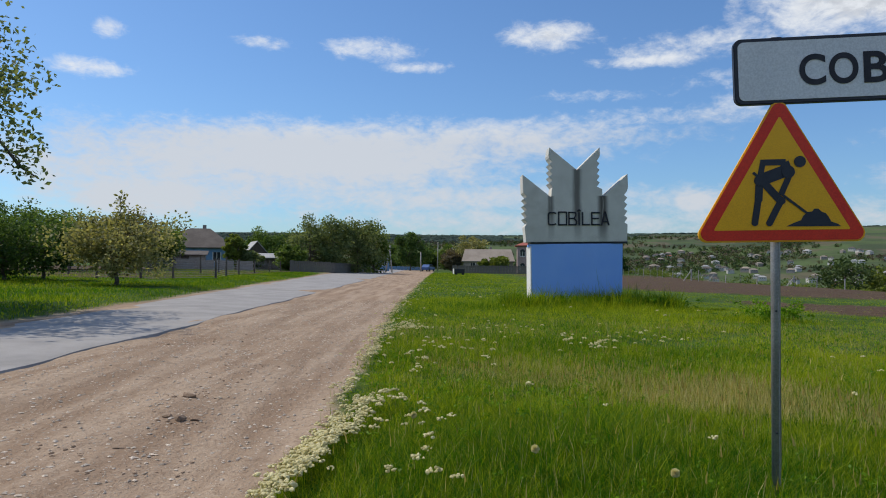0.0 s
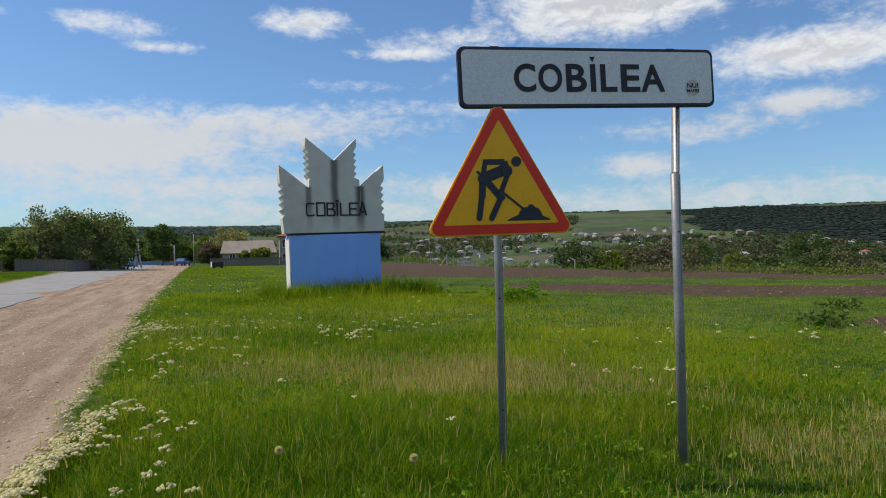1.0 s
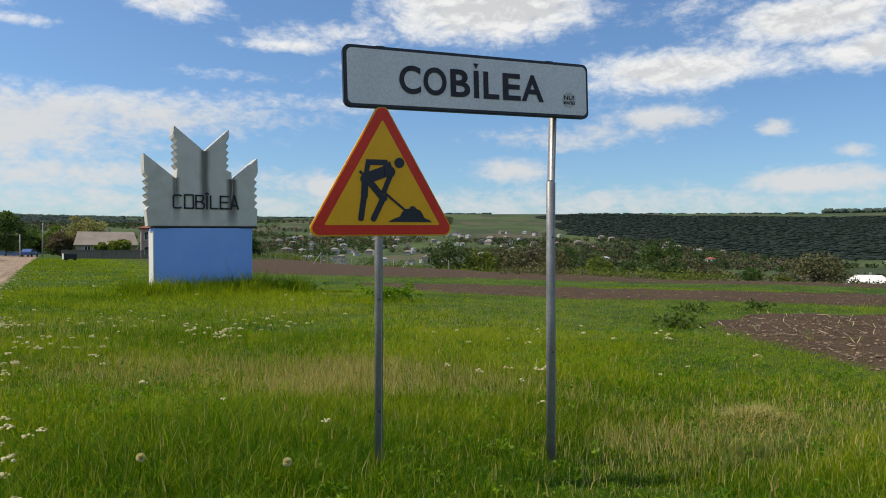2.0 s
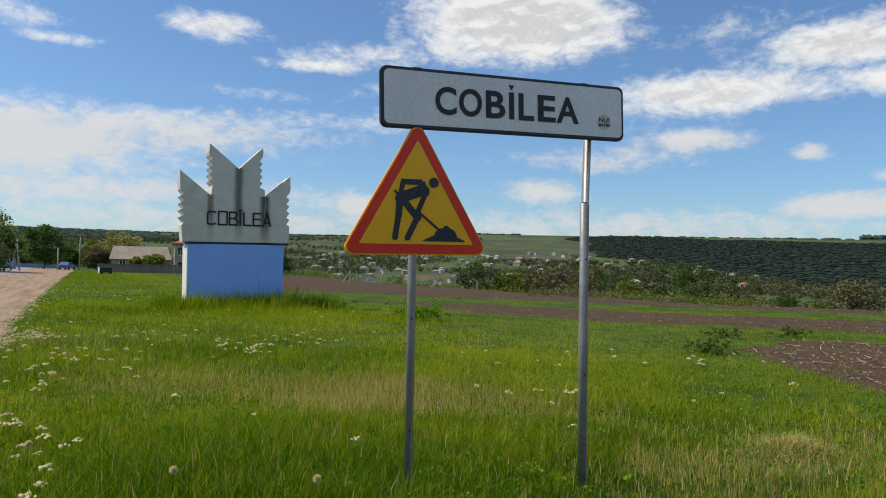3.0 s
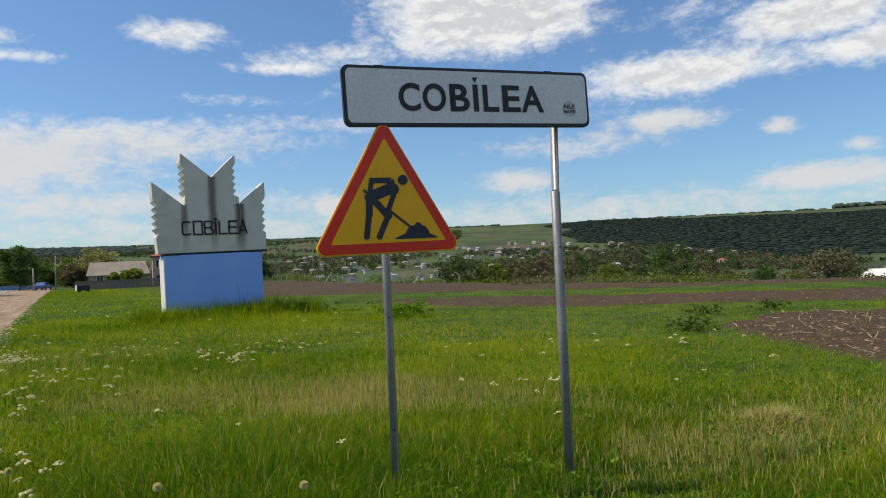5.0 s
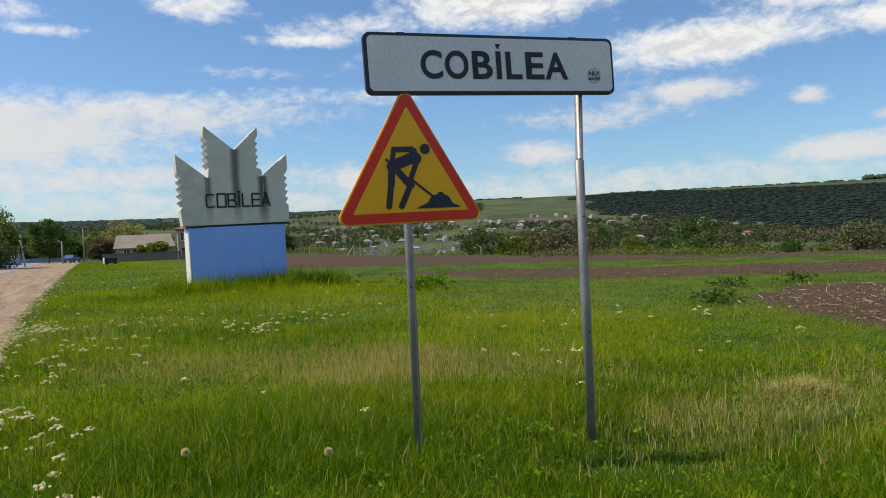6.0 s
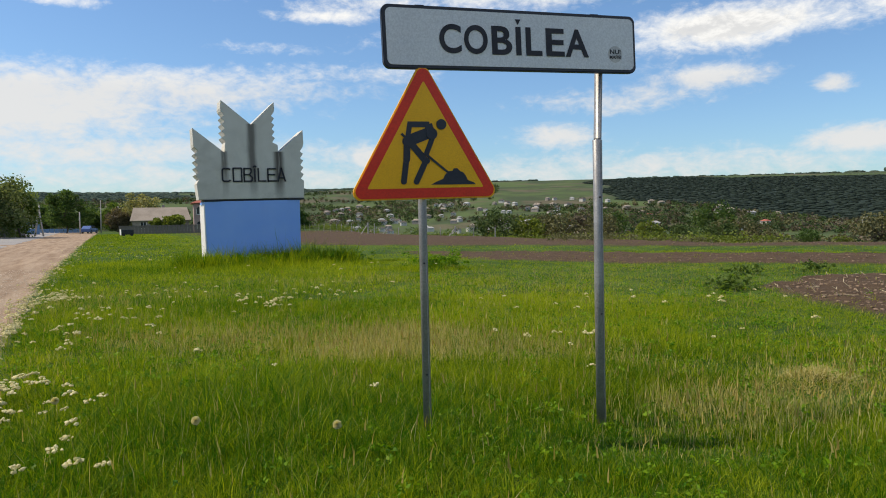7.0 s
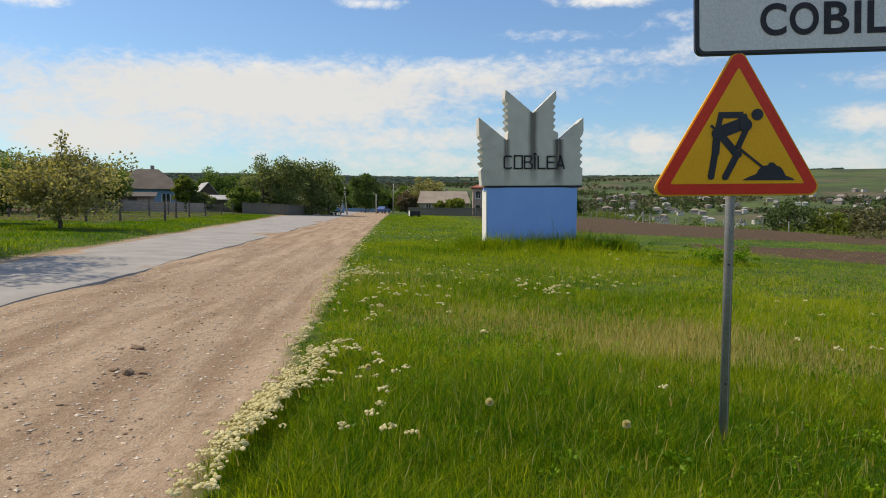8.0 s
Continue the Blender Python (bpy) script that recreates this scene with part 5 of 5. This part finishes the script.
def gable_house(name, x, y, turn, w, d, wall, top, wall_mat, roof_mat, label, windows=(), z=None, category="house"):
    root = empty(name, pose(x, y, float(land(x, y)) if z is None else z, 0, 0, turn))
    tagged(root, label, category)
    part("wall", slab(bmesh.new(), [(-w / 2, -0.6), (w / 2, -0.6), (w / 2, wall), (0, top), (-w / 2, wall)], -d / 2, d / 2), wall_mat, root)
    for s in (-1, 1):
        e = 0.35
        drop = (top - wall) / (w / 2) * e
        part("roof_slope", slab(bmesh.new(), [(0, top + 0.02), (s * (w / 2 + e), wall - drop + 0.02), (s * (w / 2 + e), wall - drop + 0.12), (0, top + 0.14)], -d / 2 - 0.3, d / 2 + 0.3), roof_mat, root)
    for wx, wz, ww, wh in windows:
        window(root, wx, -d / 2, wz, ww, wh)
    return root


def shed(x, y, turn, w, d, low, high, wall_mat, roof_mat, label):
    root = empty("shed", pose(x, y, float(land(x, y)), 0, 0, turn))
    tagged(root, label, "shed")
    part("wall", box(bmesh.new(), (-w / 2, -d / 2, -0.4), (w / 2, d / 2, low - 0.05), 0.02), wall_mat, root)
    bm = bmesh.new()
    box(bm, (-w / 2 - 0.3, -d / 2 - 0.4, -0.05), (w / 2 + 0.3, d / 2 + 0.3, 0.05))
    for v in bm.verts:
        v.co.z += low + (high - low) * (v.co.y + d / 2) / d
    part("roof", bm, roof_mat, root)
    part("door", box(bmesh.new(), (-0.45, -d / 2 - 0.06, 0), (0.45, -d / 2 + 0.02, min(1.75, low - 0.15)), 0.01), OLD_WOOD, root)


def board_fence(points, tall, mat, label, step=0.32, gap=0.05, category="fence"):
    """Upright boards with posts between the points."""
    root = empty("fence", Matrix.Translation((points[0][0], points[0][1], 0)))
    tagged(root, label, category)
    o = Vector((points[0][0], points[0][1], 0))
    rng = np.random.default_rng(7)
    one = box(bmesh.new(), (-(step - gap) / 2, -0.015, 0), ((step - gap) / 2, 0.015, tall), 0.0)
    board = part("board", one, mat, root)
    first = True
    for a, b in zip(points, points[1:]):
        length = math.hypot(b[0] - a[0], b[1] - a[1])
        turn = math.atan2(b[1] - a[1], b[0] - a[0])
        n = int(length / step)
        for i in range(n):
            u = (i + 0.5) / n
            x, y = a[0] + (b[0] - a[0]) * u, a[1] + (b[1] - a[1]) * u
            ob = board if first else board.copy()
            if not first:
                scene.collection.objects.link(ob)
            first = False
            ob.matrix_basis = Matrix.Translation(Vector((x, y, float(land(x, y)) - 0.03 + rng.uniform(-0.05, 0.02))) - o) @ Matrix.Rotation(turn, 4, "Z") @ Matrix.Rotation(rng.uniform(-0.015, 0.015), 4, "Y")
        for z in (0.3, tall - 0.3):
            bm = bmesh.new()
            p, q = Vector((*a, float(land(*a)) + z)) - o, Vector((*b, float(land(*b)) + z)) - o
            n = Vector((-math.sin(turn), math.cos(turn), 0)) * 0.045
            tube(bm, [p + n, q + n], [0.035, 0.035], 4)
            part("rail", bm, mat, root)


def wire_fence(points, tall, label, lean=0.04):
    root = empty("wire_fence", Matrix.Translation((points[0][0], points[0][1], 0)))
    tagged(root, label, "fence")
    o = Vector((points[0][0], points[0][1], 0))
    rng = np.random.default_rng(17)
    tops = []
    for x, y in points:
        p = Vector((x, y, float(land(x, y)))) - o
        q = p + Vector((rng.normal(0, lean), rng.normal(0, lean), tall * rng.uniform(0.9, 1.15)))
        part("post", tube(bmesh.new(), [p - Vector((0, 0, 0.2)), p.lerp(q, 0.5), q], [0.075, 0.07, 0.06], 7), OLD_WOOD, root)
        tops.append((p, q))
    for k in range(9):
        u = 0.08 + k * 0.10
        bm = bmesh.new()
        tube(bm, [p.lerp(q, u) for p, q in tops], [0.006] * len(tops), 4)
        part("wire", bm, STEEL, root)


def pole(x, y, tall, label, lean=(0, 0), brace=0.0, arms=True):
    root = empty("utility_pole", Matrix.Translation((x, y, float(land(x, y)))))
    tagged(root, label, "utility pole")
    top = Vector((lean[0], lean[1], tall))
    part("shaft", tube(bmesh.new(), [(0, 0, -0.3), top * 0.5, top], [0.14, 0.12, 0.1], 10), POST_PALE, root, smooth=True)
    if brace:
        part("brace", tube(bmesh.new(), [(brace, 0, -0.3), top * 0.88], [0.12, 0.1], 10), POST_PALE, root, smooth=True)
    if arms:
        for z in (0.94,):
            part("crossarm", box(bmesh.new(), (top.x * z - 0.7, top.y * z - 0.05, tall * z - 0.05), (top.x * z + 0.7, top.y * z + 0.05, tall * z + 0.05), 0.01), OLD_WOOD, root)
        for dx in (-0.6, 0, 0.6):
            part("insulator", tube(bmesh.new(), [(top.x * 0.94 + dx, top.y * 0.94, tall * 0.94 + 0.05), (top.x * 0.94 + dx, top.y * 0.94, tall * 0.94 + 0.22)], [0.05, 0.035], 8), GLASS_DARK, root)


def car(x, y, turn, paint):
    root = empty("car", pose(x, y, float(land(x, y)) + 0.03, 0, 0, turn))
    tagged(root, "small blue hatchback parked at the roadside", "car")
    side = rounded([(-2.0, 0.3), (2.0, 0.3), (2.02, 0.85), (1.2, 0.95), (0.55, 1.42), (-1.1, 1.45), (-1.75, 0.98), (-2.0, 0.9)], 0.09, 3)
    bm = slab(bmesh.new(), side, -0.82, 0.82)
    for v in bm.verts:
        if v.co.z > 1.0:
            v.co.y *= 0.86
    part("body", bm, paint, root)
    part("windscreen", slab(bmesh.new(), [(-1.0, 1.0), (1.0, 1.0), (0.5, 1.36), (-1.0, 1.38)], -0.825, -0.77), GLASS_DARK, root, "dark side glass")
    for dx in (-1.25, 1.25):
        for dy in (-0.78, 0.78):
            wheel = part("wheel", tube(bmesh.new(), [(dx, dy - 0.1, 0.3), (dx, dy + 0.1, 0.3)], [0.3, 0.3], 16), RUBBER, root)
            part("rim", tube(bmesh.new(), [(dx, dy - 0.115, 0.3), (dx, dy + 0.115, 0.3)], [0.18, 0.18], 12), STEEL, wheel)


def build_village():
    x, y = polar(-18.6, 103)
    house("farmhouse", x, y, 12, 8.6, 8.0, 2.6, 5.4, 2.6, WALL_BLUE, ROOF_GREY, "low blue farmhouse with a grey hipped roof", ((-2.4, 0.9, 1.0, 1.2), (0.4, 0.9, 1.0, 1.2), (2.6, 0.9, 1.0, 1.2)))
    x, y = polar(-14.6, 108)
    gable_house("outbuilding", x, y, 24, 3.4, 5.0, 2.0, 3.9, OLD_WOOD, ROOF_TIN, "dark wooden outbuilding with a pale tin gable roof", category="outbuilding")
    for az, r, turn, w, d, lo, hi, wm, rm in ((-19.6, 90, 15, 4.4, 2.6, 1.7, 2.1, WALL_STONE, ROOF_GREY), (-12.9, 100, 12, 5.2, 2.8, 1.7, 2.2, OLD_WOOD, ROOF_TIN), (-21.3, 88, 18, 3.0, 2.6, 1.5, 1.9, OLD_WOOD, ROOF_GREY)):
        x, y = polar(az, r)
        shed(x, y, turn, w, d, lo, hi, wm, rm, "low farmyard shed with a sloping tin roof")
    a, b = polar(-20.4, 84), polar(-14.6, 86)
    board_fence([a, b], 1.15, WALL_STONE, "low grey concrete panel wall before the farmhouse", 1.9, 0.03, "wall")
    a, b, c = polar(-11.9, 86), polar(-8.4, 92), polar(-4.9, 118)
    board_fence([a, b, c], 1.35, FENCE_GREY, "weathered grey board fence along the road", 0.36, 0.05)
    wire_fence([(-18.6, 38.5), (-16.7, 39.7), (-15.4, 41.0), (-14.15, 44.8), (-15.2, 50.5), (-16.3, 57.6), (-17.2, 66), (-18.2, 76), (-19.0, 85)], 1.25, "old wire fence on crooked dark wooden posts")
    wire_fence([(-24, 46), (-20.5, 50), (-19.5, 58), (-20.5, 66)], 1.3, "second wire fence around the garden plot")
    # far end of the road and right of it
    a, b = polar(-4.6, 168), polar(-1.4, 172)
    board_fence([a, b], 0.9, WALL_BLUE, "pale blue fence at the far end of the road", 0.9, 0.06)
    x, y = polar(-4.7, 140)
    gable_house("cottage", x, y, 30, 2.2, 3, 2.2, 3.0, WALL_BLUE, ROOF_GREY, "small blue cottage behind the roadside trees", ((0, 1.0, 0.9, 1.0),))
    x, y = polar(3.9, 142)
    house("long_house", x, y, -3, 9.6, 6.0, 2.1, 4.6, 9.2, WALL_STONE, ROOF_PALE, "long pale house with a tan roof behind a fence", ((-3, 0.8, 1.0, 1.1), (0, 0.8, 1.0, 1.1), (3, 0.8, 1.0, 1.1)))
    x, y = polar(8.0, 132)
    house("brick_house", x, y, -5, 8.2, 7.0, 4.9, 6.3, 3.0, WALL_PINK, ROOF_RED, "two-storey pinkish stone house with a red roof", ((-3.2, 0.6, 0.9, 0.8), (-3.2, 3.0, 0.9, 0.9), (-1.0, 3.0, 0.9, 0.9), (-1.0, 0.6, 0.9, 0.8)), True)
    a, b = polar(1.0, 122), polar(8.6, 116)
    board_fence([a, b], 1.4, FENCE_GREY, "grey fence before the village houses", 0.5, 0.04)
    x, y = polar(-0.9, 152)
    car(x, y, 70, CAR_PAINT)
    x, y = polar(1.55, 103)
    crate = empty("trailer", pose(x, y, float(land(x, y)), 0, 0, 8))
    tagged(crate, "small black farm trailer standing in the grass", "trailer")
    part("body", box(bmesh.new(), (-0.75, -0.5, 0.2), (0.75, 0.5, 0.85), 0.04), BLACK_PAINT, crate)
    part("tailboard", box(bmesh.new(), (-0.8, -0.5, 0.15), (-0.755, 0.5, 0.9), 0.01), WHITE_PAINT, crate)
    for dx in (-0.5, 0.5):
        part("wheel", tube(bmesh.new(), [(dx, -0.56, 0.18), (dx, -0.5, 0.18)], [0.2, 0.2], 14), RUBBER, crate)
    x, y = polar(-4.35, 114)
    pole(x, y, 4.4, "leaning pale concrete pole with a brace", (0.75, 0), 1.1, False)
    x, y = polar(-0.15, 160)
    pole(x, y, 6.6, "concrete utility pole beside the village road", (0.1, 0))
    x, y = polar(-1.5, 140)
    pole(x, y, 3.9, "slim concrete pole at the road's end", (0.0, 0), 0, False)
    x, y = polar(1.0, 185)
    pole(x, y, 6.0, "concrete utility pole far down the road", (0.1, 0))


def build_vineyard():
    """Pale posts along the field's edge, some braced, with low vines."""
    rng = np.random.default_rng(401)
    line = [(28.5, 118.0), (27.6, 88.0), (27.6, 62.0), (28.6, 47.0)]
    one = empty("vineyard_post", Matrix.Translation((0, 0, 0)))
    tagged(one, "pale concrete vineyard post at the field's edge", "post", "vineyard posts")
    part("shaft", box(bmesh.new(), (-0.035, -0.035, -0.3), (0.035, 0.035, 1.05), 0.008), POST_PALE, one)
    two = empty("vineyard_post", Matrix.Translation((0, 0, 0)))
    tagged(two, "pale vineyard end post propped by a slanting brace", "post", "vineyard posts")
    part("shaft", box(bmesh.new(), (-0.05, -0.05, -0.3), (0.05, 0.05, 1.15), 0.008), POST_PALE, two)
    part("brace", tube(bmesh.new(), [(-0.9, 0, -0.2), (-0.03, 0, 1.0)], [0.05, 0.045], 6), POST_PALE, two)
    spots = []
    for row in range(1):
        for a, b in zip(line, line[1:]):
            n = max(3, int(math.dist(a, b) / 3.0))
            for i in range(n):
                u = i / n
                spots.append((a[0] + (b[0] - a[0]) * u + 3.0 * row + rng.normal(0, 0.1), a[1] + (b[1] - a[1]) * u + rng.normal(0, 0.2), row))
    for i, (x, y, row) in enumerate(spots):
        ob = two if (row == 0 and y < 72 and i % 5 == 0) else one
        copy_thing(ob, pose(x, y, float(land(x, y)), rng.normal(0, 2.5), rng.normal(0, 2.5), rng.uniform(-20, 20)))
    for ob in (one, two):
        ob.matrix_world = Matrix.Translation((24.0 + (ob is two) * 0.4, 66.0 + 3 * (ob is two), float(land(24.0, 66.0))))
    xs = np.array([s[0] for s in spots]) + rng.normal(0, 0.3, len(spots))
    ys = np.array([s[1] for s in spots]) + rng.normal(0, 0.8, len(spots))
    c = np.stack((xs, ys, land(xs, ys) + 0.55), -1)
    c = np.repeat(c, 3, 0) + rng.normal(0, 0.45, (len(xs) * 3, 3)) * (0.8, 1.6, 0.5)
    co, faces, tint = leaf_cloud(c, np.full(len(c), 0.4), 40, 0.16, rng, 0.8)
    tagged(mesh_object("vines", co, faces, [LEAF], True, None, tint), "low green vines trained along the posts", "vines", kind="stuff")
    n = 260
    u = rng.uniform(0, 1, n)
    ys = 30 + 90 * u ** 1.3
    xs = np.interp(ys, [p[1] for p in line[::-1]], [p[0] for p in line[::-1]]) + rng.uniform(3, 9, n)
    ok = rng.uniform(0, 1, n) < 0.8
    c = np.stack((xs[ok], ys[ok], land(xs[ok], ys[ok]) + 0.5), -1)
    co, faces, tint = leaf_cloud(c, rng.uniform(0.5, 1.3, len(c)), 80, 0.2, rng, 0.6)
    tagged(mesh_object("hedge", co, faces, [LEAF_YELLOW], True, None, tint), "ragged green bushes behind the vineyard posts", "bushes", kind="stuff")
    # rough growth on the brow right of the vines
    n = 700
    az = rng.uniform(34, 68, n)
    r = rng.uniform(38, 75, n)
    xs, ys = r * np.sin(np.radians(az)), r * np.cos(np.radians(az))
    c = np.stack((xs, ys, land(xs, ys) + 0.15), -1)
    co, faces, tint = leaf_cloud(c, rng.uniform(0.3, 0.8, n), 40, 0.13, rng, 0.5)
    tagged(mesh_object("brush", co, faces, [FAR_OLIVE], True, None, tint), "brownish olive brush along the brow of the field", "bushes", kind="stuff")


def build_far_houses():
    rng = np.random.default_rng(501)
    kinds = []
    for k, (wm, rm, w, d, h, label) in enumerate(((WALL_PALE, ROOF_GREY, 9, 7, 3.0, "far white village house with a grey roof"), (WALL_PALE, ROOF_TIN, 10, 7, 2.8, "far white house with a pale tin roof"),
                                                  (WALL_PALE, ROOF_RED, 9, 8, 3.2, "far house with a reddish roof"), (WALL_STONE, ROOF_PALE, 11, 7, 3.0, "far stone house with a tan roof"))):
        x, y = polar(24 + 7 * k, 420)
        ob = house("village_house", x, y, 20, w, d, h, h + 2.2, w * 0.45, wm, rm, label, ((-2.4, 1, 1.2, 1.3), (0.4, 1, 1.2, 1.3), (2.8, 1, 1.2, 1.3)), chimney=True)
        ob["group"] = "far village houses"
        kinds.append(ob)
    for i in range(200):
        az, r = rng.uniform(9, 66), 620 + 470 * rng.uniform(0, 1) ** 0.8
        x, y = polar(az, r)
        if wooded(x, y, r, az) > 0.2:
            continue
        sc = rng.uniform(0.55, 0.9)
        copy_scaled(kinds[int(rng.choice(4, p=(0.4, 0.3, 0.06, 0.24)))], pose(x, y, float(land(x, y)) + 1.4, 0, 0, rng.uniform(-60, 40)) @ Matrix.Diagonal((sc, sc, sc, 1)))
    x, y = polar(60.1, 175)
    house("white_house", x, y, -50, 8.0, 6.5, 2.6, 4.6, 5.0, WALL_PALE, WHITE_PAINT, "low white house with a bright roof beyond the field", ((-2, 0.8, 1, 1.2), (2, 0.8, 1, 1.2)), z=float(land(x, y)) + 0.4)
    x, y = polar(36.5, 190)
    house("pale_house", x, y, -30, 5.0, 5.0, 3.6, 5.8, 1.4, WALL_PALE, ROOF_PALE, "pale house with a beige roof among trees", ((-1, 1.2, 0.9, 1.2), (1, 1.2, 0.9, 1.2)), z=float(land(x, y)) + 1.6)


build_village()
build_vineyard()
build_far_houses()
